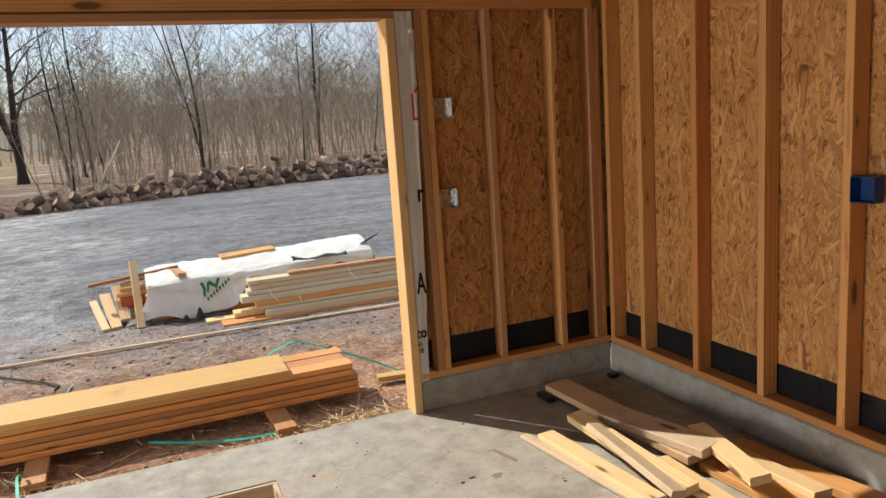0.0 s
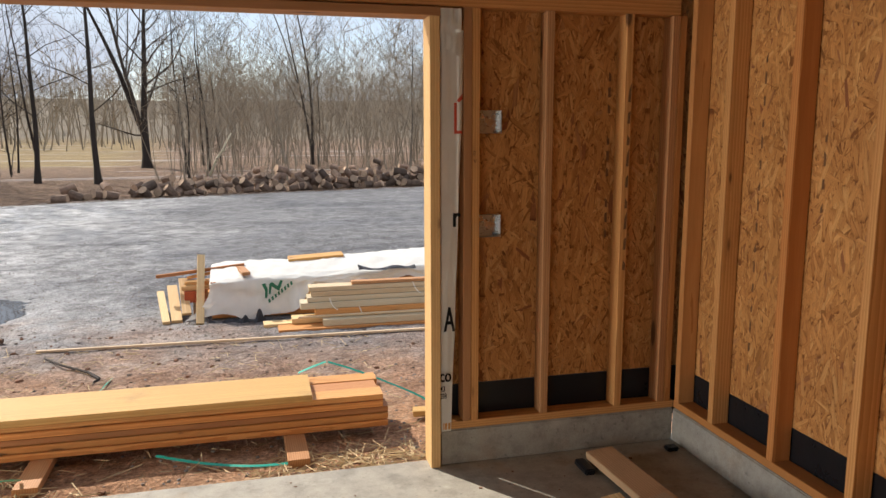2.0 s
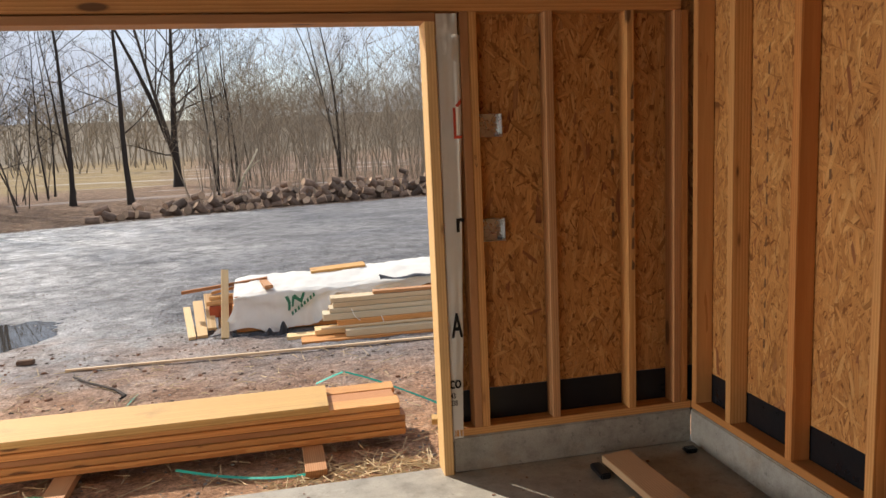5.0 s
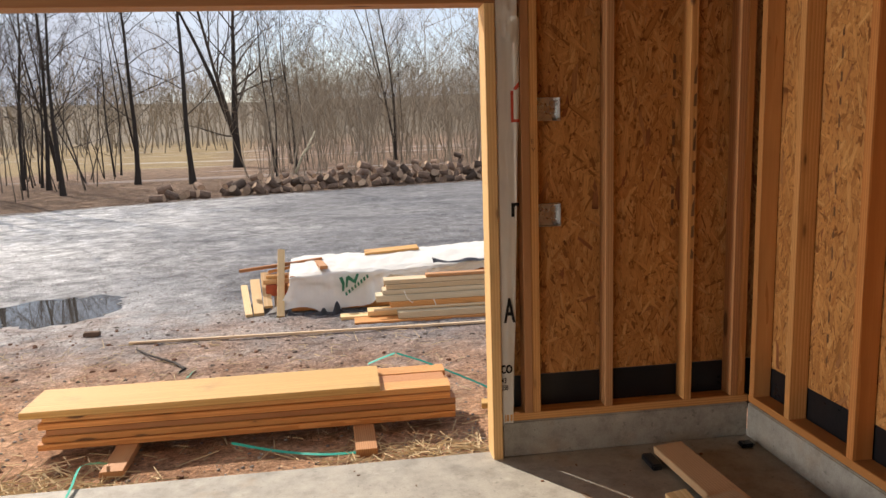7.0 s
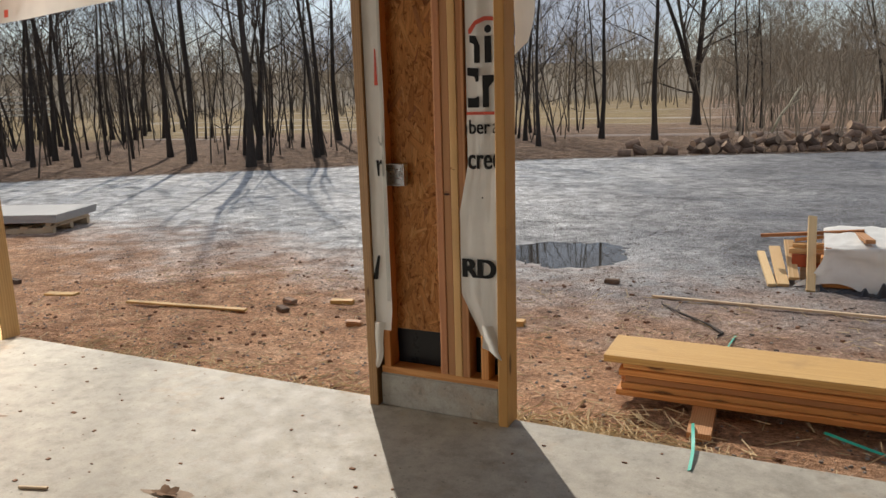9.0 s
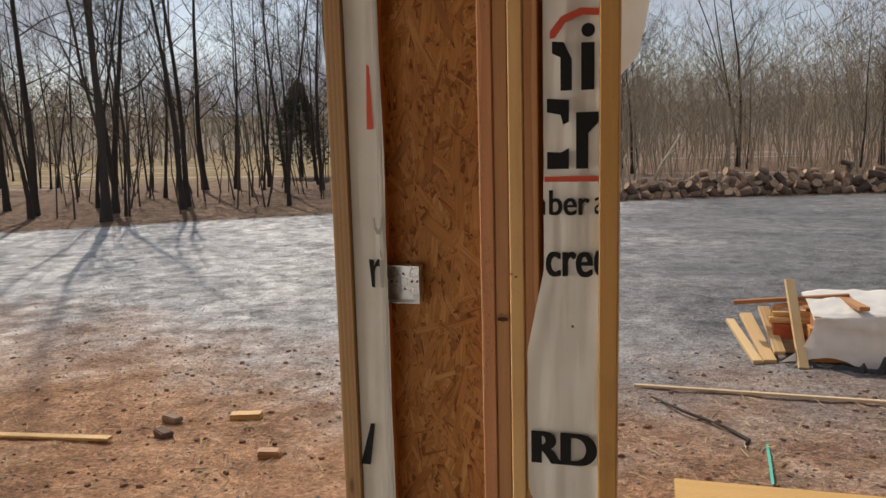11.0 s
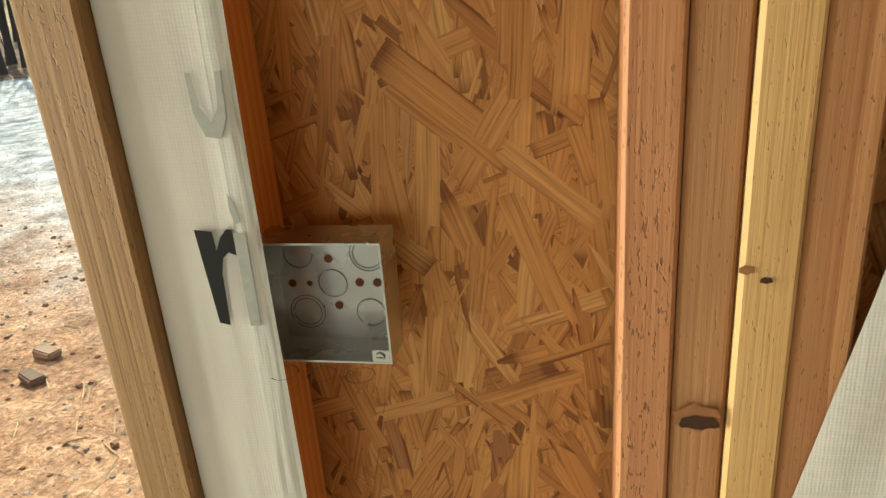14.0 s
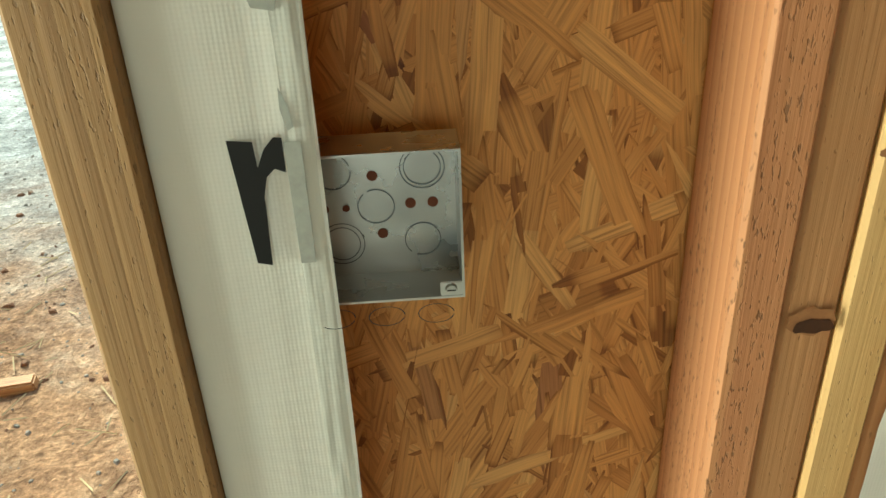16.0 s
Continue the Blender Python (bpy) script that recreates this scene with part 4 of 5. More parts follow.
# offcuts on the floor in the corner
OFFCUTS = [((2.03, 3.60, 0.045), (2.07, 2.50, 0.062), 0.14, 0.038, LUMBER_OLD, 4, "long weathered board lying on the slab"),
           ((1.99, 3.05, 0.085), (2.10, 2.46, 0.105), 0.14, 0.038, LUMBER_OLD, 3, "weathered board offcut lying across the pile"),
           ((1.585, 3.17, 0.012), (1.68, 2.36, 0.014), 0.045, 0.019, LUMBER_OLD, 0, "thin rough wood strip lying on the slab"),
           ((1.665, 3.10, 0.022), (1.72, 2.34, 0.026), 0.089, 0.038, LUMBER_CUT, 0, "pale stud offcut lying on the slab"),
           ((1.845, 3.12, 0.075), (1.84, 2.30, 0.060), 0.089, 0.038, LUMBER_CUT, 8, "pale stud offcut lying across others"),
           ((1.80, 2.90, 0.115), (1.77, 2.28, 0.075), 0.07, 0.030, LUMBER_OLD, -12, "rough bark-edged offcut lying across others"),
           ((2.19, 2.66, 0.105), (2.06, 2.16, 0.110), 0.089, 0.038, LUMBER_CUT, 6, "pale stud offcut on top of the pile"),
           ((2.24, 2.62, 0.040), (2.26, 2.05, 0.045), 0.10, 0.038, LUMBER_CUT, -5, "pale stud offcut beside the curb"),
           ((2.33, 2.58, 0.022), (2.43, 1.85, 0.024), 0.11, 0.038, LUMBER, 0, "yellow board offcut beside the curb"),
           ((1.95, 2.62, 0.022), (1.93, 2.1, 0.022), 0.089, 0.038, LUMBER_CUT, 0, "pale offcut at the bottom of the pile"),
           ((2.12, 2.50, 0.022), (2.16, 1.9, 0.022), 0.12, 0.038, LUMBER, 0, "board offcut at the bottom of the pile")]
for a, b, w, t, mt, roll, lab in OFFCUTS:
    tagged(plank("wood_offcut", a, b, w, t, mt, None, roll), lab, "board", "offcuts on the floor")
tagged(part("rubber_and_shade", block((1.90, 3.47, 0.001), (1.95, 3.60, 0.03), ease=0.006), MEMBRANE), "short black rubber scrap lying on the slab", "scrap")
# no scrap here: a black block models the corner's dark shadow
tagged(part("rubber_and_shade", block((2.40, 3.60, 0.001), (2.47, 3.66, 0.022), ease=0.010), MEMBRANE), "small black block put in for the shadow in the corner", "scrap")

# small litter on the slab
rng = random.Random(4)
crumbs = bmesh.new()
for k in range(420):
    x, y, r = rng.uniform(-4.8, 2.4), rng.uniform(0.8, 3.8), rng.choice((0.003, 0.004, 0.006, 0.009))
    if PIT[0] - 0.05 < x < PIT[1] + 0.05 and y > PIT[2] - 0.05:
        continue
    block((x, y, 0.0), (x + r * rng.uniform(0.6, 3), y + r * rng.uniform(0.6, 2), r * 0.5), crumbs)
tagged(part("floor_crumbs", crumbs, CLOD), "scattered crumbs of earth and bark on the slab", "debris", kind="stuff")
tagged(plank("twig", (-3.12, 2.46, 0.007), (-3.0, 2.5, 0.007), 0.012, 0.010, LUMBER_OLD), "short dark twig lying on the slab", "twig")
def dry_leaf(x, y, z, r, seed):
    q = random.Random(seed)
    def f(u, v):
        a, w = 2 * math.pi * u, r * v * (1 + 0.25 * math.sin(5 * 2 * math.pi * u + seed))
        return (x + 1.6 * w * math.cos(a), y + w * math.sin(a), z + 0.35 * w * abs(math.sin(a)) + 0.006 * q.random() * v)
    return sheet("dead_leaf", 20, 3, f, LEAF)
tagged(dry_leaf(-2.52, 2.66, 0.002, 0.035, 3), "curled dead leaf on a rusty stain of the slab", "leaf")

def stain(x, y, a, c, turn, seed):
    pts = []
    for k in range(26):
        s = 2 * math.pi * k / 26
        f = 1 + 0.45 * noise.noise(Vector((math.cos(s) * 1.6, math.sin(s) * 1.6, seed)))
        u, v = a * f * math.cos(s), c * f * math.sin(s)
        pts.append((x + u * math.cos(turn) - v * math.sin(turn), y + u * math.sin(turn) + v * math.cos(turn), 0.0009))
    mesh = bpy.data.meshes.new("stain")
    mesh.from_pydata(pts, [], [tuple(range(26))])
    return link("stain", mesh, STAIN, floor)


for k, (x, y, a, c, w) in enumerate(((-2.50, 2.67, 0.13, 0.025, 0.2), (1.55, 3.3, 0.05, 0.012, 1.9), (1.42, 3.05, 0.10, 0.014, 1.8), (1.30, 2.9, 0.03, 0.02, 0.4), (-3.9, 2.9, 0.05, 0.012, 0.3), (-1.2, 2.5, 0.06, 0.01, 1.0))):
    stain(x, y, a, c, w, 1.7 * k)

# print on studs and sheathing that cannot be read: plain bars
for k in range(11):
    z = 1.05 + 0.075 * k
    if k not in (3, 7):
        flat("stamp_bar", [(2.132, z), (2.146, z), (2.146, z + 0.03 + 0.02 * (k % 2)), (2.132, z + 0.045)], BACK - 0.0006, INK_SOFT, wf)
for k in range(9):
    z = 0.9 + 0.1 * k
    flat("stamp_bar", [(2.190, z), (2.204, z), (2.206, z + 0.03 + 0.03 * (k % 3)), (2.193, z + 0.05)], FACE - 0.001, INK_SOFT, wf)
for k, ch in enumerate(("E", "V")):
    lettering(ch, 1.437, FACE - 0.001, 1.46 - 0.036 * k, 0.026, INK_SOFT, wf)
for y, z0, n in ((3.30, 0.5, 16), (2.93, 1.25, 4)):
    for k in range(n):
        mesh = bpy.data.meshes.new("stamp_bar")
        z, x = z0 + 0.09 * k, SIDE_BACK + 0.0012
        mesh.from_pydata([(x, y, z), (x, y + 0.012, z), (x, y + 0.012, z + 0.02 + 0.02 * (k % 3)), (x, y, z + 0.04)], [], [(0, 1, 2, 3)])
        link("stamp_bar", mesh, INK_SOFT, ws)

# ---- things outside, near ----
st = thing("lumber_stack", "stack of fresh boards on two sleepers beside the slab", "lumber")
for k in range(5):
    for r in range(3):
        d = 0.012 * ((k * 7 + r * 3) % 5) - 0.02
        stick("board", (-1.175 + d, 4.775 + 0.1415 * r + 0.4 * d, -0.198 + 0.0405 * k), (1.19 + 0.6 * d + 0.012 * (4 - k) - 0.02, 4.913 + 0.1415 * r + 0.4 * d, -0.1625 + 0.0405 * k), (LUMBER, LUMBER, LUMBER_RED)[(k + r) % 3], st)
stick("top_board", (-1.265, 4.745, 0.0030), (0.755, 5.135, 0.0435), LUMBER_GOLD, st, "wide golden board")
for x in (-0.70, 0.655):
    tagged(plank("sleeper", (x - 0.02, 5.25, -0.222), (x, 4.42, -0.222), 0.12, 0.044, LUMBER_RED), "short wooden sleeper on the earth under the boards", "sleeper", "sleepers under the stack")


def strap(pts, label):
    """A flat band of plastic strapping through the points."""
    bm, w = bmesh.new(), 0.008
    n = 24
    ring = []
    for k in range(n + 1):
        t = k / n * (len(pts) - 1)
        i = min(int(t), len(pts) - 2)
        f = t - i
        p = [Vector(q) for q in (pts[max(i - 1, 0)], pts[i], pts[i + 1], pts[min(i + 2, len(pts) - 1)])]
        c = 0.5 * ((2 * p[1]) + (p[2] - p[0]) * f + (2 * p[0] - 5 * p[1] + 4 * p[2] - p[3]) * f * f + (3 * p[1] - p[0] - 3 * p[2] + p[3]) * f ** 3)
        d = (p[2] - p[1]).normalized()
        s = Vector((-d.y, d.x, 0.5)).normalized()
        ring.append([bm.verts.new(c + a * w * s + Vector((0, 0, b))) for a, b in ((-1, 0), (1, 0), (1, 0.0015), (-1, 0.0015))])
    for r0, r1 in zip(ring, ring[1:]):
        for s in range(4):
            bm.faces.new((r0[s], r0[(s + 1) % 4], r1[(s + 1) % 4], r1[s]))
    return tagged(part("strap", bm, STRAP), label, "strapping", "straps round the stack")


strap([(-0.74, 4.50, -0.19), (-0.71, 4.22, -0.06), (-0.685, 3.98, 0.03), (-0.66, 3.78, 0.022), (-0.655, 3.62, 0.004)], "cut green plastic strap hanging from the sleeper over the slab edge")
strap([(-0.12, 4.72, -0.225), (0.15, 4.56, -0.228), (0.42, 4.46, -0.228), (0.66, 4.44, -0.224)], "cut green plastic strap lying on the earth")
strap([(0.70, 5.2, 0.035), (0.78, 5.2, 0.065), (0.865, 5.2, 0.092), (0.88, 5.2, 0.094)], "cut green plastic strap standing off the stack")
strap([(0.89, 5.2, 0.094), (1.03, 5.2, 0.04), (1.22, 5.19, -0.045), (1.46, 5.18, -0.165), (1.62, 5.1, -0.245)], "cut green plastic strap sloping off the stack")

strap([(-0.665, 6.52, -0.325), (-0.68, 6.35, -0.318), (-0.70, 6.15, -0.318), (-0.72, 5.95, -0.322)], "cut green plastic strap lying behind the stack")
tagged(plank("long_batten", (-1.45, 7.50, -0.335), (3.6, 7.34, -0.33), 0.035, 0.022, LUMBER_OLD), "long thin batten lying on the earth", "batten")
tw = bmesh.new()
tube(tw, [Vector(p) for p in ((-1.33, 7.28, -0.34), (-1.12, 6.98, -0.325), (-0.88, 6.74, -0.325), (-0.76, 6.55, -0.325), (-0.79, 6.48, -0.33))], [0.006, 0.011, 0.012, 0.012, 0.007], 6, True)
tagged(part("stick", tw, BARK, smooth=True), "thin bent dead stick lying on the earth", "stick")

# covered pile of boards
pile = thing("covered_lumber_pile", "pile of boards half under a white printed cover", "lumber")
for k in range(4):
    for r in range(3):
        x0 = (-0.02, 0.0, -0.05, 0.02)[k] - 0.04 * ((k + r) % 2)
        stick("board", (x0, 8.44 + 0.16 * r, -0.36 + 0.098 * k), (2.5, 8.595 + 0.16 * r, -0.268 + 0.098 * k), LUMBER_RED if (k + r) % 2 else LUMBER, pile)
part("red_board", block((-0.30, 8.62, -0.215), (-0.01, 8.77, -0.095), ease=0.003), PAINT_RED, pile, "board with red paint on its side")
stick("board", (-0.33, 8.66, -0.092), (0.05, 8.76, -0.042), LUMBER_CUT, pile)
stick("board", (-0.30, 8.70, -0.040), (0.03, 8.82, 0.0), LUMBER_PALE, pile)
stick("board", (-0.22, 8.64, -0.345), (-0.03, 8.78, -0.218), LUMBER_OLD, pile)


def cover(u, v):
    """White cover: down the front near the end, drawn up further along, over the top and down the back."""
    x = -0.03 + 2.5 * u
    top = 0.05 + 0.09 * u + 0.012 * math.sin(9 * u)
    lift = min(1.0, max(0.0, x - 0.70) / 0.34)
    low = -0.34 + 0.025 * math.sin(13 * x) + (top + 0.19) * lift ** 1.3
    hang = 1 - lift
    ys = (8.40 - 0.05 * hang - 0.05 * lift * (1 - lift) * 4, 8.41, 8.425, 8.50, 8.72, 8.95, 9.00)
    zs = (low, 0.5 * (low + top), top - 0.04, top - 0.01, top + 0.05, top + 0.085, -0.30)
    k = v * 6
    w = 0.020 * noise.noise(Vector((x * 3.2, v * 6, 0))) + 0.012 * noise.noise(Vector((x * 9, v * 13, 4))) + 0.006 * noise.noise(Vector((x * 24, v * 30, 8)))
    # ruffles along the edge that is drawn up
    ruffle = 0.045 * math.sin(34 * x + 5 * v) * max(0.0, 1 - k / 2.2) * (4 * lift * (1 - lift))
    pull = 0.26 * max(0.0, 1 - u / 0.10) * max(0.0, 1 - k / 1.6) ** 2
    return (x - pull, float(np.interp(k, range(7), ys)) + w + ruffle, float(np.interp(k, range(7), zs)) + w)


sheet("cover", 120, 48, cover, WRAP, pile, "white woven lumber cover with a green print")
for pts in ([(0.50, 0.0), (0.535, 0.01), (0.56, -0.06), (0.55, -0.15), (0.525, -0.15), (0.53, -0.07)], [(0.575, 0.0), (0.605, 0.02), (0.66, -0.03), (0.69, 0.035), (0.715, 0.03), (0.675, -0.08), (0.60, -0.03), (0.585, -0.11), (0.565, -0.11)]):
    flat("green_print", pts, 8.352, GREEN_INK, pile)
for k in range(8):
    flat("green_print", [(0.565 + 0.033 * k, -0.205 + 0.026 * k), (0.585 + 0.033 * k, -0.195 + 0.026 * k), (0.578 + 0.033 * k, -0.155 + 0.026 * k), (0.558 + 0.033 * k, -0.165 + 0.026 * k)], 8.345 - 0.002 * k, GREEN_INK, pile)
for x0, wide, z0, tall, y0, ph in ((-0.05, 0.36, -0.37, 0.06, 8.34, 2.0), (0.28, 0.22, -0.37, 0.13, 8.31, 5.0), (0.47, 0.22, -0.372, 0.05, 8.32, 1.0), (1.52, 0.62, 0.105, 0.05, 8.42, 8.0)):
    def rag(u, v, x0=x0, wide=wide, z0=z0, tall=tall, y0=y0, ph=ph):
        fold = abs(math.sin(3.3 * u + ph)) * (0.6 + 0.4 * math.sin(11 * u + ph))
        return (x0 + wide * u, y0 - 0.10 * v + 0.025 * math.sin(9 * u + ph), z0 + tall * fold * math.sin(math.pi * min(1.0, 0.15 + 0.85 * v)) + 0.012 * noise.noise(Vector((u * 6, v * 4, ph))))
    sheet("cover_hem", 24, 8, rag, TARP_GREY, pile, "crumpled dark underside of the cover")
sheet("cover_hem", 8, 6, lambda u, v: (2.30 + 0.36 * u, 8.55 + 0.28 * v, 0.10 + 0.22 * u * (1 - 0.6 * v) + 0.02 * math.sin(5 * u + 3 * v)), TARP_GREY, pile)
plank("wide_board", (0.80, 9.00, 0.150), (1.42, 9.00, 0.182), 0.26, 0.03, LUMBER_GOLD, pile, 0, "yellow wide board")
# grey boards in front
gp = thing("grey_board_pile", "low pile of greyish primed boards on the gravel", "lumber")
gp.matrix_basis = Matrix.Translation((0.04, -0.22, -0.02))
for x0, y0, y1, z0, z1, mt in ((0.60, 7.92, 8.14, -0.372, -0.318, LUMBER), (0.46, 8.16, 8.32, -0.372, -0.312, LUMBER_CUT), (1.04, 7.96, 8.10, -0.316, -0.250, LUMBER_GREY), (0.74, 8.12, 8.30, -0.310, -0.262, LUMBER_CUT),
                               (0.98, 8.12, 8.34, -0.258, -0.180, LUMBER), (0.83, 8.14, 8.34, -0.178, -0.112, LUMBER_GREY), (0.90, 8.16, 8.36, -0.108, -0.062, LUMBER_GREY), (0.94, 8.18, 8.37, -0.058, -0.012, LUMBER_GREY), (0.92, 8.20, 8.38, -0.008, 0.036, LUMBER_GREY)):
    stick("board", (x0, y0, z0), (5.2, y1, z1), mt, gp)
plank("batten", (0.80, 8.06, -0.235), (5.0, 7.99, -0.215), 0.03, 0.022, LUMBER_GREY, gp)
plank("orange_board", (1.36, 8.27, 0.056), (5.2, 8.23, 0.056), 0.10, 0.032, LUMBER_RED, gp, 0, "orange-red board on top")
for x, z in ((1.12, -0.10), (1.42, -0.20), (1.98, 0.03), (1.52, -0.32)):
    tb = bmesh.new()
    tube(tb, [Vector((x, 8.13, z + 0.03)), Vector((x + 0.02, 8.10, z - 0.03)), Vector((x + 0.05, 8.10, z - 0.07)), Vector((x + 0.08, 8.10, z - 0.09))], [0.005] * 4, 6)
    part("tie_cord", tb, WRAP, gp, "white cord", smooth=True)
# loose sticks at the pile's end
tagged(plank("stake", (-0.126, 8.24, -0.362), (-0.135, 8.93, 0.24), 0.078, 0.036, LUMBER_CUT, None, 8), "pale broken board leaning on the pile", "stake")
tagged(plank("bar", (-0.60, 8.86, 0.040), (0.32, 8.80, 0.140), 0.045, 0.035, LUMBER_RED), "reddish bar lying across the pile's end", "batten")
tagged(plank("bar", (-0.28, 8.82, 0.018), (0.20, 8.76, 0.112), 0.05, 0.030, LUMBER), "short orange bar lying across the pile's end", "batten")
tagged(plank("wood_block", (0.27, 8.80, 0.115), (0.345, 8.43, 0.105), 0.085, 0.036, LUMBER_RED), "short reddish offcut lying on the white cover", "block")
for a, b, w in (((-0.46, 8.33, -0.352), (-0.60, 9.12, -0.19), 0.075), ((-0.36, 8.36, -0.350), (-0.47, 9.08, -0.12), 0.105), ((-0.27, 8.46, -0.30), (-0.34, 8.95, -0.02), 0.09)):
    tagged(plank("short_board", a, b, w, 0.036, LUMBER_CUT), "short pale board leaning against the pile's end", "board", "short boards at the pile")

# loose wood and bricks on the earth
for a, b, w, t, lab in (((-6.0, 5.56, -0.30), (-4.72, 5.73, -0.305), 0.06, 0.02, "pale lath lying on the earth"),
                        ((-7.1, 5.53, -0.32), (-6.78, 5.61, -0.32), 0.10, 0.035, "short pale board lying on the earth"),
                        ((-4.17, 6.28, -0.325), (-3.97, 6.34, -0.325), 0.08, 0.05, "yellow wood block lying on the earth"),
                        ((-2.42, 6.22, -0.315), (-2.26, 6.24, -0.315), 0.09, 0.05, "wood block lying on the earth"),
                        ((1.42, 5.05, -0.24), (1.75, 5.0, -0.24), 0.09, 0.038, "short board lying by the slab")):
    tagged(plank("wood_block", a, b, w, t, LUMBER_GOLD), lab, "wood block")
for x, y, r in ((-3.60, 5.76, 12), (-4.55, 6.15, -20), (-1.92, 7.95, 8), (-7.9, 5.75, -6), (-4.46, 5.92, -30)):
    bm = block((-0.07, -0.035, 0), (0.07, 0.035, 0.05), ease=0.008)
    for v in bm.verts:
        v.co += 0.012 * noise.noise_vector(v.co * 14 + Vector((x, y, 0)))
    tagged(part("wood_chunk", bm, LUMBER_RED if r > 10 else LOG_BARK, m=pose(x, y, height(x, y) - 0.004, 0, 0, r)), "short reddish-brown wood block lying on the earth" if r > 10 else "dark bark piece lying on the earth", "debris")

# white sheets on pallets
sp = thing("sheet_stack", "stack of white sheets on low wooden pallets", "building board", at=pose(-11.9, 8.35, -0.39, 0, 0, 22))
for k in range(3):
    part("sheet", block((-1.3, -0.6, 0.20 + 0.042 * k), (1.25 + 0.01 * k, 0.6, 0.240 + 0.042 * k), ease=0.004), BOARD_WHITE, sp)
for y in (-0.5, 0.0, 0.5):
    stick("runner", (-1.2, y - 0.045, 0.02), (1.15, y + 0.045, 0.11), LUMBER_OLD, sp)
for k in range(7):
    stick("deck_board", (-1.2 + 0.37 * k, -0.58, 0.111), (-1.08 + 0.37 * k, 0.58, 0.14), LUMBER_OLD, sp)
for x in (-0.9, 0.2, 1.05):
    stick("spacer", (x, -0.55, 0.141), (x + 0.09, 0.55, 0.199), LUMBER_OLD, sp)

# scattered stones, clods and straw
def scatter(name, n, seed, place, mat, label, cat, size, flatness=0.6):
    q = random.Random(seed)
    bm = bmesh.new()
    for k in range(n):
        x, y = place(q)
        if y < 3.9:
            continue
        r = size(q)
        c, a = Vector((x, y, height(x, y))), q.uniform(0, 6.28)
        vs = [bm.verts.new(c + Vector((r * sx * q.uniform(0.6, 1.3) * math.cos(a) - r * sy * q.uniform(0.5, 1) * math.sin(a), r * sx * q.uniform(0.6, 1.3) * math.sin(a) + r * sy * q.uniform(0.5, 1) * math.cos(a), r * flatness * sz))) for sx, sy, sz in ((-1, 0, 0), (0, -1, 0), (1, 0, 0), (0, 1, 0), (-0.4, -0.5, 1), (0.5, -0.4, 1), (0.4, 0.5, 0.9), (-0.5, 0.4, 0.8))]
        for f in ((0, 1, 5, 4), (1, 2, 6, 5), (2, 3, 7, 6), (3, 0, 4, 7), (4, 5, 6, 7)):
            bm.faces.new([vs[i] for i in f])
    return tagged(part(name, bm, mat), label, cat, kind="stuff")


scatter("gravel", 9000, 11, lambda q: (q.uniform(-9, 5), 4.2 + 11 * q.random() ** 1.3), STONE, "loose grey gravel stones on the ground", "gravel", lambda q: q.choice((0.006, 0.008, 0.011, 0.016)))
scatter("clods", 800, 12, lambda q: (q.gauss(-3.6, 2.6), q.uniform(4.1, 8.2)), CLOD, "dark clods of earth and bark on the ground", "earth", lambda q: q.choice((0.008, 0.010, 0.013, 0.018, 0.028)))


scatter("bark_bits", 420, 13, lambda q: (q.uniform(-3.2, 3.4), q.uniform(5.9, 9.8)), DARK_BARK, "dark bits of bark and leaf on the ground", "debris", lambda q: q.choice((0.008, 0.010, 0.014, 0.020, 0.030)), 0.25)


def straw(name, n, seed, place, length, mat, label):
    q = random.Random(seed)
    vs, fs = [], []
    for k in range(n):
        x, y = place(q)
        if y < 3.86:
            continue
        a, s = q.uniform(0, 6.28), length * q.uniform(0.4, 1.2)
        z0, z1, w = height(x, y) + 0.004, height(x, y) + 0.006 + q.random() ** 2 * 0.04, 0.0029
        dx, dy = math.cos(a), math.sin(a)
        i = len(vs)
        vs += [(x - dy * w, y + dx * w, z0), (x + dy * w, y - dx * w, z0), (x + dx * s + dy * w, y + dy * s - dx * w, z1), (x + dx * s - dy * w, y + dy * s + dx * w, z1), (x, y, z0 + 0.004), (x + dx * s, y + dy * s, z1 + 0.004)]
        fs += [(i, i + 4, i + 5, i + 3), (i + 4, i + 1, i + 2, i + 5)]
    mesh = bpy.data.meshes.new(name)
    mesh.from_pydata(vs, [], fs)
    return tagged(link(name, mesh, mat), label, "straw", kind="stuff")


straw("straw", 1100, 21, lambda q: (q.gauss(-1.25, 0.35), q.gauss(4.15, 0.2)), 0.16, STRAW, "dry straw by the post and the slab")
straw("straw", 380, 22, lambda q: (q.gauss(1.0, 0.3), q.gauss(4.35, 0.14)), 0.14, STRAW, "dry straw under the board stack")
straw("straw", 1600, 23, lambda q: (q.uniform(-5.2, -2.0), q.gauss(4.1, 0.22)), 0.10, STRAW, "dry straw along the slab edge")
straw("straw", 1100, 24, lambda q: (q.uniform(-7, 1.5), q.uniform(4.0, 7.5)), 0.12, STRAW, "loose straw and chips on the earth")


# ---- log pile ----
def edge_line(x):
    """Where the gravel ends and the woods begin."""
    return 25.6 + 0.33 * x - 0.0125 * x * x


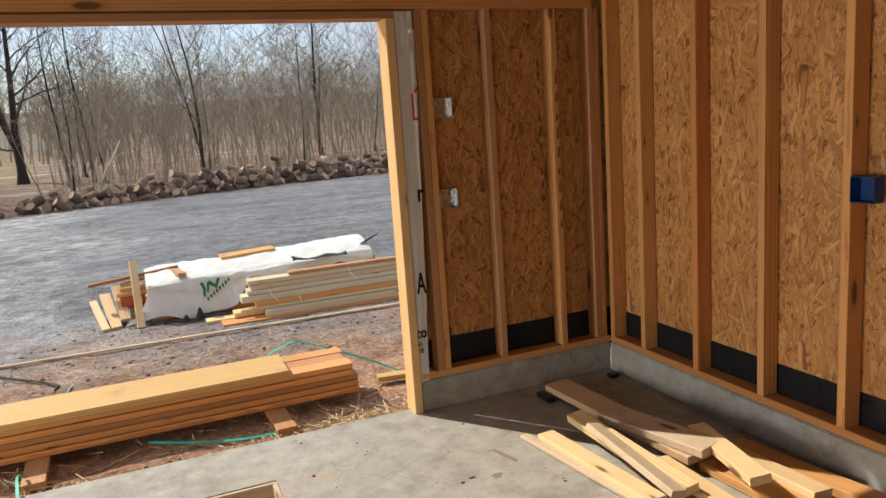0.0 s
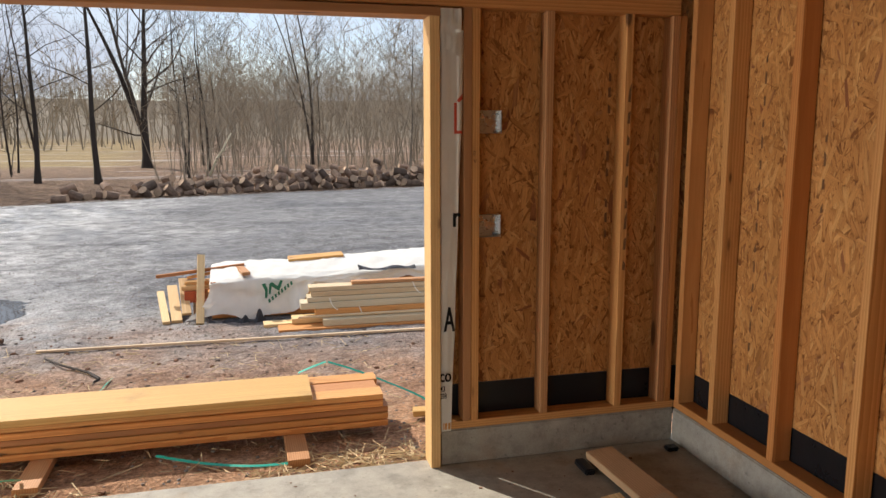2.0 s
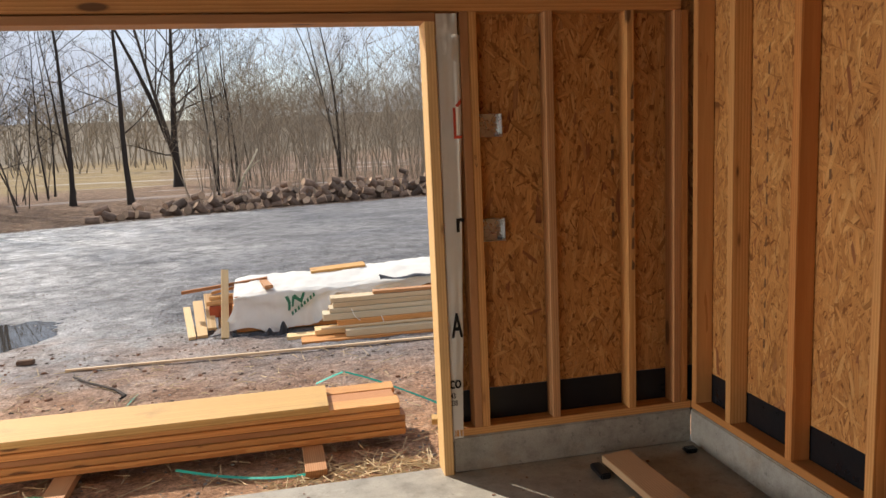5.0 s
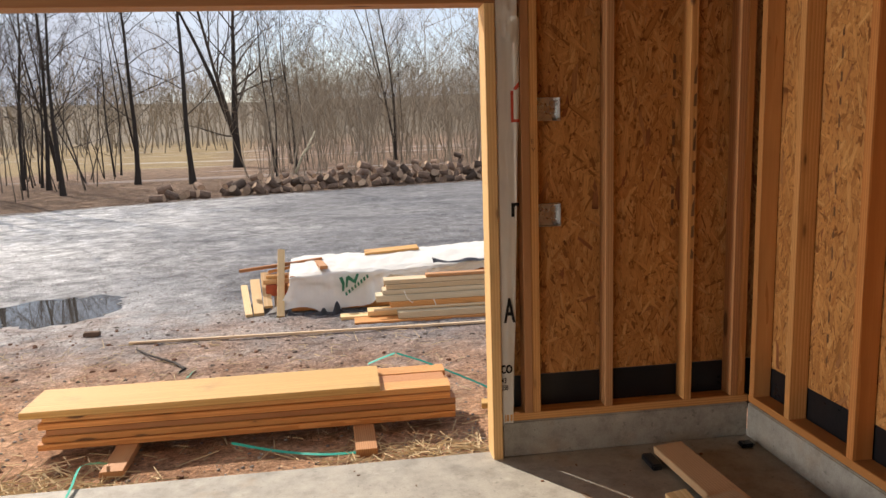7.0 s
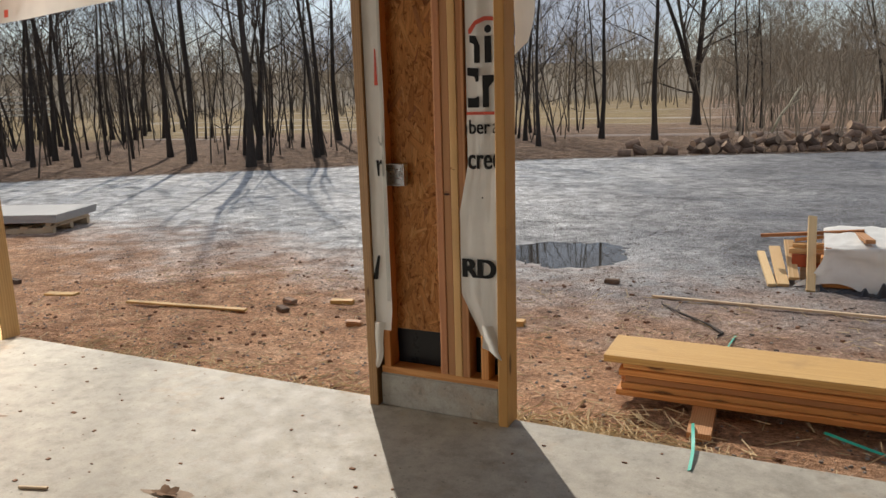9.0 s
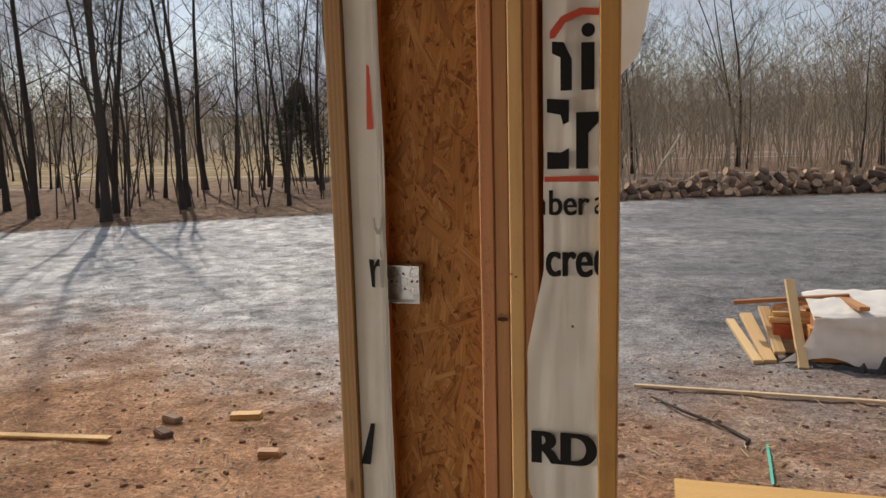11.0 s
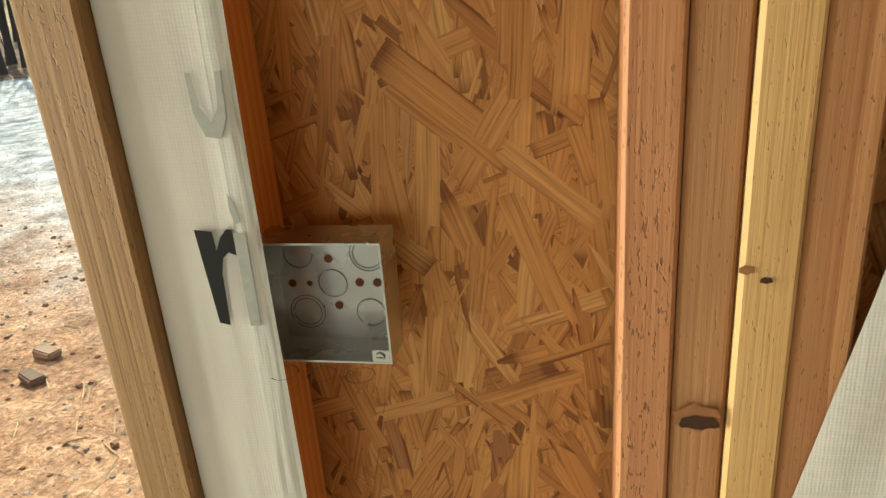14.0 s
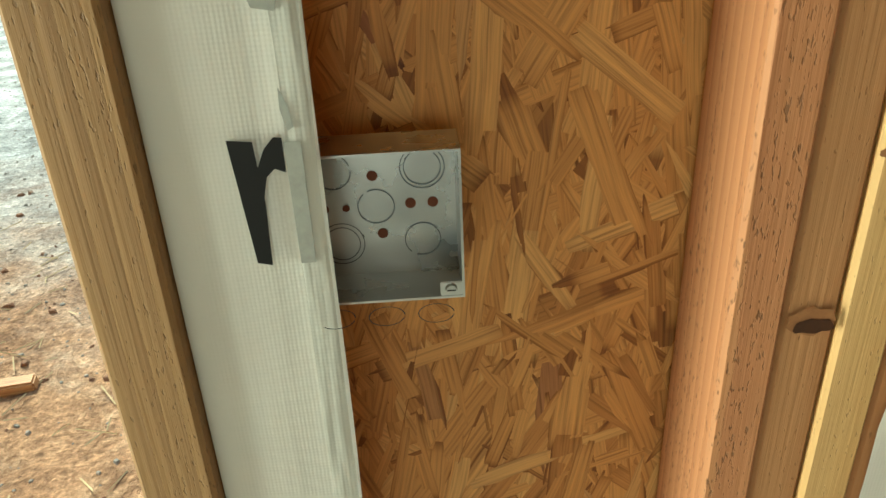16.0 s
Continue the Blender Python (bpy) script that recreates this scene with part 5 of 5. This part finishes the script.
def log_mesh(seed):
    q = random.Random(seed)
    bm, n, L, r = bmesh.new(), 10, q.uniform(0.30, 0.46), q.uniform(0.08, 0.15)
    rings = []
    for k in range(3):
        rings.append([bm.verts.new((L * (k / 2 - 0.5), r * (1 + 0.16 * noise.noise(Vector((math.cos(t), math.sin(t), seed * 3.1 + k)))) * math.cos(t), r * (1 + 0.16 * noise.noise(Vector((math.cos(t), math.sin(t), seed + k * 0.6)))) * math.sin(t))) for t in (6.2832 * s / n for s in range(n))])
    for a, b in zip(rings, rings[1:]):
        for s in range(n):
            bm.faces.new((a[s], a[(s + 1) % n], b[(s + 1) % n], b[s])).material_index = 0
    for f in (rings[0][::-1], rings[-1]):
        bm.faces.new(f).material_index = 1
    mesh = bpy.data.meshes.new("log")
    bm.to_mesh(mesh)
    bm.free()
    mesh.materials.append(LOG_BARK)
    mesh.materials.append(LOG_END)
    return mesh


logs = [log_mesh(k) for k in range(8)]
lp = thing("log_pile", "long low pile of short cut logs along the gravel", "firewood")
q = random.Random(31)
for k in range(66):
    x = -4.9 + 0.30 * k + q.uniform(-0.1, 0.1)
    y0, g = edge_line(x) + 0.55, -0.40
    tall = 0.22 + 0.46 * min(1.0, max(0.0, (x + 4.6) / 6.0)) + 0.12 * noise.noise(Vector((x * 0.7, 0, 0)))
    rows = max(1, round(tall / 0.21))
    for r in range(rows):
        depth = 0.14 * r + q.uniform(-0.2, 0.2)
        link("log", logs[q.randrange(8)], None, lp, "", pose(x + q.uniform(-0.12, 0.12), y0 + depth, g + 0.12 + 0.20 * r + q.uniform(-0.04, 0.05), q.uniform(0, 360), q.uniform(-45, 45), q.choice((90, 70, 20, 0, 120, 160)) + q.uniform(-25, 25)))
    if k % 3 == 0:
        link("log", logs[q.randrange(8)], None, lp, "", pose(x, y0 + 0.55, g + 0.13 + 0.2 * rows, q.uniform(0, 360), q.uniform(-20, 20), q.uniform(0, 180)))
ls = bmesh.new()
tube(ls, [Vector((-1.0, 26.0, 0.2)), Vector((-0.75, 26.0, 0.75)), Vector((-0.55, 26.0, 1.05)), Vector((-0.26, 26.0, 1.6))], [0.05, 0.045, 0.035, 0.025], 6, True)
tube(ls, [Vector((-0.6, 26.0, 0.95)), Vector((-0.35, 25.9, 1.15)), Vector((-0.2, 25.9, 1.22))], [0.02, 0.015, 0.008], 5)
tagged(part("broken_branch", ls, LUMBER_GREY, smooth=True), "pale broken branch standing in the log pile", "branch")


# ---- trees ----
def limb(bm, p, d, length, r, q, depth, sides, sub, wild=0.16, rise=0.05):
    """A bent limb with smaller ones growing from it."""
    n = 6 if depth > 1 else (4 if depth else 2)
    pts, rad, dirs = [p.copy()], [r], []
    for k in range(n):
        d = (d + Vector((q.gauss(0, wild), q.gauss(0, wild), q.gauss(0, wild) + rise))).normalized()
        p = p + d * length / n
        pts.append(p.copy())
        rad.append(r * (1 - 0.85 * (k + 1) / n) if depth < 3 else r * (1 - 0.6 * (k + 1) / n))
        dirs.append(d.copy())
    tube(bm, pts, rad, max(3, sides))
    if depth > 0:
        for s in range(sub[depth - 1]):
            t = q.uniform(0.22, 0.98)
            k = min(int(t * n), n - 1)
            base = pts[k].lerp(pts[k + 1], t * n - k)
            side = dirs[k].cross(Vector((q.gauss(0, 1), q.gauss(0, 1), q.gauss(0, 1)))).normalized()
            nd = (dirs[k] * q.uniform(0.45, 1.0) + side * q.uniform(0.5, 0.95) + Vector((0, 0, 0.18))).normalized()
            limb(bm, base, nd, length * q.uniform(0.32, 0.62) * (1.15 - 0.5 * t), max(0.006, rad[k] * q.uniform(0.32, 0.55)), q, depth - 1, sides - 1, sub, wild * 1.15, rise)


def make_tree(seed, tall, r, fork=0.0, lean=(0, 0), limbs=12, sub=(4, 6), first=0.22):
    """A bare broad-leaved tree: trunk and branches."""
    q = random.Random(seed)
    tree = thing("tree", "tall bare leafless tree with dark rough bark", "tree", "bare trees at the wood's edge")
    bm = bmesh.new()
    p, d, n = Vector((0, 0, -0.3)), Vector((lean[0], lean[1], 1)).normalized(), 14
    pts, rad, dirs = [p], [r * 1.5], [d]
    for k in range(n):
        d = (d + Vector((q.gauss(0, 0.035), q.gauss(0, 0.035), 0.02))).normalized()
        p = p + d * tall / n
        pts.append(p)
        rad.append(max(0.012, r * (1 - 0.95 * ((k + 1) / n) ** 0.75)))
        dirs.append(d)
    tube(bm, pts, rad, 8)
    br = bmesh.new()
    if fork:
        k = max(1, int(fork * n))
        nd = (dirs[k] + Vector((q.choice((-1, 1)) * q.uniform(0.28, 0.5), q.gauss(0, 0.15), 0))).normalized()
        limb(bm, pts[k], nd, tall * (1 - fork) * 0.9, rad[k] * 0.8, q, 2, 7, (0, 0), 0.07, 0.12)
        limb(br, pts[k] + nd * 0.4, nd, tall * (1 - fork) * 0.9, rad[k] * 0.55, q, 3, 5, (sub[0], sub[1], limbs // 2), 0.07, 0.12)
    part("trunk", bm, BARK, tree, smooth=True)
    for s in range(limbs):
        t = first + (0.97 - first) * (s + q.random()) / limbs
        k = min(int(t * n), n - 1)
        base = pts[k].lerp(pts[k + 1], t * n - k)
        a = q.uniform(0, 6.283)
        nd = Vector((math.cos(a), math.sin(a), q.uniform(0.35, 1.2))).normalized()
        limb(br, base, nd, tall * q.uniform(0.18, 0.36) * (1.25 - 0.75 * t), max(0.012, rad[k] * q.uniform(0.25, 0.5)), q, 2, 5, sub, 0.14, 0.07)
    part("crown", br, TWIG, tree, "bare grey-brown branches")
    return tree


MAKES = [make_tree(1, 13, 0.125, limbs=15, sub=(5, 7), first=0.2), make_tree(2, 13, 0.125, fork=0.1, limbs=14, sub=(5, 6), first=0.2), make_tree(3, 11.5, 0.095, lean=(0.02, 0.01), limbs=15, sub=(5, 6), first=0.22),
         make_tree(4, 12.5, 0.23, fork=0.16, limbs=18, sub=(5, 7), first=0.13), make_tree(5, 11, 0.07, lean=(-0.02, 0), limbs=13, sub=(5, 5), first=0.2), make_tree(6, 10, 0.05, limbs=11, sub=(4, 5), first=0.25)]
# place, kind, turn, scale
SPOTS = [(-9.2, 28.0, 2, 40, 1.0), (-7.9, 32.7, 0, 10, 1.0), (-5.45, 31.6, 0, 200, 1.05), (-5.5, 45.5, 3, 30, 1.15), (-2.7, 38.1, 2, 90, 0.9), (-2.5, 47.4, 4, 0, 1.0),
         (3.9, 47.2, 1, 300, 1.0), (-2.4, 34.8, 5, 50, 1.0), (-1.85, 41.2, 2, 160, 0.9), (11.2, 46.7, 0, 75, 1.2), (-25.8, 19.9, 2, 0, 1.1), (-26.1, 22.6, 4, 60, 1.1),
         (-22.0, 22.0, 2, 220, 1.2), (-19.5, 20.5, 0, 20, 1.1), (-17.2, 21.3, 1, 100, 0.95), (-15.5, 22.4, 2, 190, 1.1), (-12.4, 23.6, 4, 80, 1.0), (-11.2, 26.5, 5, 20, 1.1)]
q = random.Random(77)
for k in range(118):
    for tries in range(30):
        x = q.uniform(-48, 26)
        y = edge_line(max(-26, min(x, 14))) + q.uniform(1.5, 26) + (0 if x > -26 else 0.6 * (-26 - x))
        if x > -10 and (y < 44 or q.random() < 0.8):
            continue
        if all(math.hypot(x - s[0], y - s[1]) > 1.1 for s in SPOTS):
            SPOTS.append((x, y, q.choice((5, 5, 4, 4, 2, 2, 0)), q.uniform(0, 360), q.uniform(0.85, 1.2)))
            break
used = set()
for x, y, k, turn, size in SPOTS:
    m = pose(x, y, height(x, y), 0, 0, turn) @ Matrix.Scale(size, 4)
    if k in used:
        copy_thing(MAKES[k], m)
    else:
        used.add(k)
        MAKES[k].matrix_basis = m


def wood_stuff(name, n, seed, place, tall, r, label, mat, sprays=6, twigs=3):
    """Many thin stems with a few branches each, as one mesh."""
    q = random.Random(seed)
    vs, fs = [], []

    def spike(p, d, length, rad, steps, wild):
        base = len(vs)
        pts = [p]
        for k in range(steps):
            d = (d + Vector((q.gauss(0, wild), q.gauss(0, wild), 0.03))).normalized()
            pts.append(pts[-1] + d * length / steps)
        u = Vector((-d.y, d.x, 0.01)).normalized()
        w = d.cross(u)
        for k, pt in enumerate(pts):
            s = rad * (1 - 0.8 * k / steps)
            for c, e in ((1, 0), (-0.5, 0.87), (-0.5, -0.87)):
                vs.append(tuple(pt + s * (c * u + e * w)))
        for k in range(steps):
            a = base + 3 * k
            fs.extend(((a, a + 1, a + 4, a + 3), (a + 1, a + 2, a + 5, a + 4), (a + 2, a, a + 3, a + 5)))
        return pts

    for k in range(n):
        x, y = place(q)
        h = tall * q.uniform(0.55, 1.25)
        rr = r * q.uniform(0.6, 1.4)
        stem = spike(Vector((x, y, height(x, y) - 0.1)), Vector((q.gauss(0, 0.10), q.gauss(0, 0.10), 1)).normalized(), h, rr, 4, 0.10)
        for s in range(sprays):
            i = q.randrange(1, 4)
            b = stem[i].lerp(stem[i + 1], q.random())
            a = q.uniform(0, 6.283)
            d = Vector((math.cos(a), math.sin(a), q.uniform(0.2, 1.5))).normalized()
            sub = spike(b, d, h * q.uniform(0.16, 0.40), rr * 0.45, 2, 0.2)
            for t in range(twigs):
                a = q.uniform(0, 6.283)
                spike(sub[1].lerp(sub[2], q.random()), (d + Vector((math.cos(a), math.sin(a), 0.5))).normalized(), h * q.uniform(0.07, 0.18), rr * 0.25, 1, 0.1)
    mesh = bpy.data.meshes.new(name)
    mesh.from_pydata(vs, [], fs)
    return tagged(link(name, mesh, mat), label, "woods", kind="stuff")


def ring_place(a0, a1, d0, d1):
    def f(q):
        a, d = radians(q.uniform(a0, a1)), d0 + (d1 - d0) * q.random() ** 0.8
        return (d * math.sin(a), d * math.cos(a))
    return f


wood_stuff("saplings", 520, 41, lambda q: ((x := q.uniform(-3.5, 32)), edge_line(min(x, 14)) + q.uniform(2.5, 24)), 5.5, 0.022, "thin bare saplings behind the log pile", HAZE_TWIG, 7, 3)
wood_stuff("saplings", 250, 42, lambda q: ((x := q.uniform(-46, -9)), edge_line(max(x, -26)) + q.uniform(1.0, 22) + (0 if x > -26 else 0.6 * (-26 - x))), 5.0, 0.035, "thin bare saplings among the trees", TWIG, 4, 2)
wood_stuff("thicket", 900, 43, lambda q: ((y := q.uniform(46, 112)), (q.uniform(-0.08, 0.85) * y, y))[1], 8.5, 0.034, "dense bare thicket beyond the log pile", HAZE_TWIG, 10, 5)
wood_stuff("far_woods", 2300, 44, ring_place(-82, 60, 112, 255), 8.5, 0.075, "distant bare woods on the hillside", HAZE_TWIG, 9, 3)
wood_stuff("far_woods", 420, 45, ring_place(-70, 0, 80, 125), 10.0, 0.09, "scattered bare trees along the field", HAZE_TWIG, 7, 4)
straw("leaf_litter", 16000, 51, lambda q: ((x := q.uniform(-26, 6)), edge_line(x) - 0.4 + 12 * q.random() ** 1.7), 0.12, LEAF, "dead leaves and twigs along the wood's edge")

# a dark evergreen among the bare trees
def evergreen(x, y, tall, wide, seed):
    q = random.Random(seed)
    t = thing("evergreen_tree", "dark green cedar among the bare trees", "tree", at=(x, y, height(x, y)))
    bm = bmesh.new()
    tube(bm, [Vector((0, 0, -0.2)), Vector((0.05, 0, tall * 0.5)), Vector((0, 0, tall))], [0.12, 0.08, 0.01], 7)
    part("trunk", bm, BARK, t, smooth=True)
    vs, fs = [], []
    for k in range(5200):
        f = q.random() ** 0.7
        z, a = tall * (0.12 + 0.88 * f), q.uniform(0, 6.283)
        rad = wide * (1 - f) ** 0.7 * q.uniform(0.35, 1.0) * (1 + 0.3 * math.sin(3 * a + 5 * f))
        c = Vector((rad * math.cos(a), rad * math.sin(a), z + q.gauss(0, 0.1)))
        d = Vector((math.cos(a), math.sin(a), q.uniform(-0.2, 0.6))) * q.uniform(0.10, 0.26)
        u = Vector((-math.sin(a), math.cos(a), q.gauss(0, 0.6))) * 0.075
        i = len(vs)
        vs += [tuple(c - u), tuple(c + u), tuple(c + d)]
        fs.append((i, i + 1, i + 2))
    mesh = bpy.data.meshes.new("crown")
    mesh.from_pydata(vs, [], fs)
    link("crown", mesh, CEDAR, t)


evergreen(-20.8, 42, 5.4, 1.9, 5)
# white rail fence far off between the trunks
fe = thing("rail_fence", "weathered white rail fence beyond the trees", "fence", at=pose(-54, 39, 0.9, 0, 0, 55))
for k in range(4):
    stick("rail", (-2, -0.03, 0.2 + 0.45 * k), (2, 0.03, 0.36 + 0.45 * k), WRAP, fe)
for k in range(4):
    stick("post", (-2.05 + 1.33 * k, 0.031, -0.6), (-1.93 + 1.33 * k, 0.13, 2.0), LUMBER_OLD, fe)
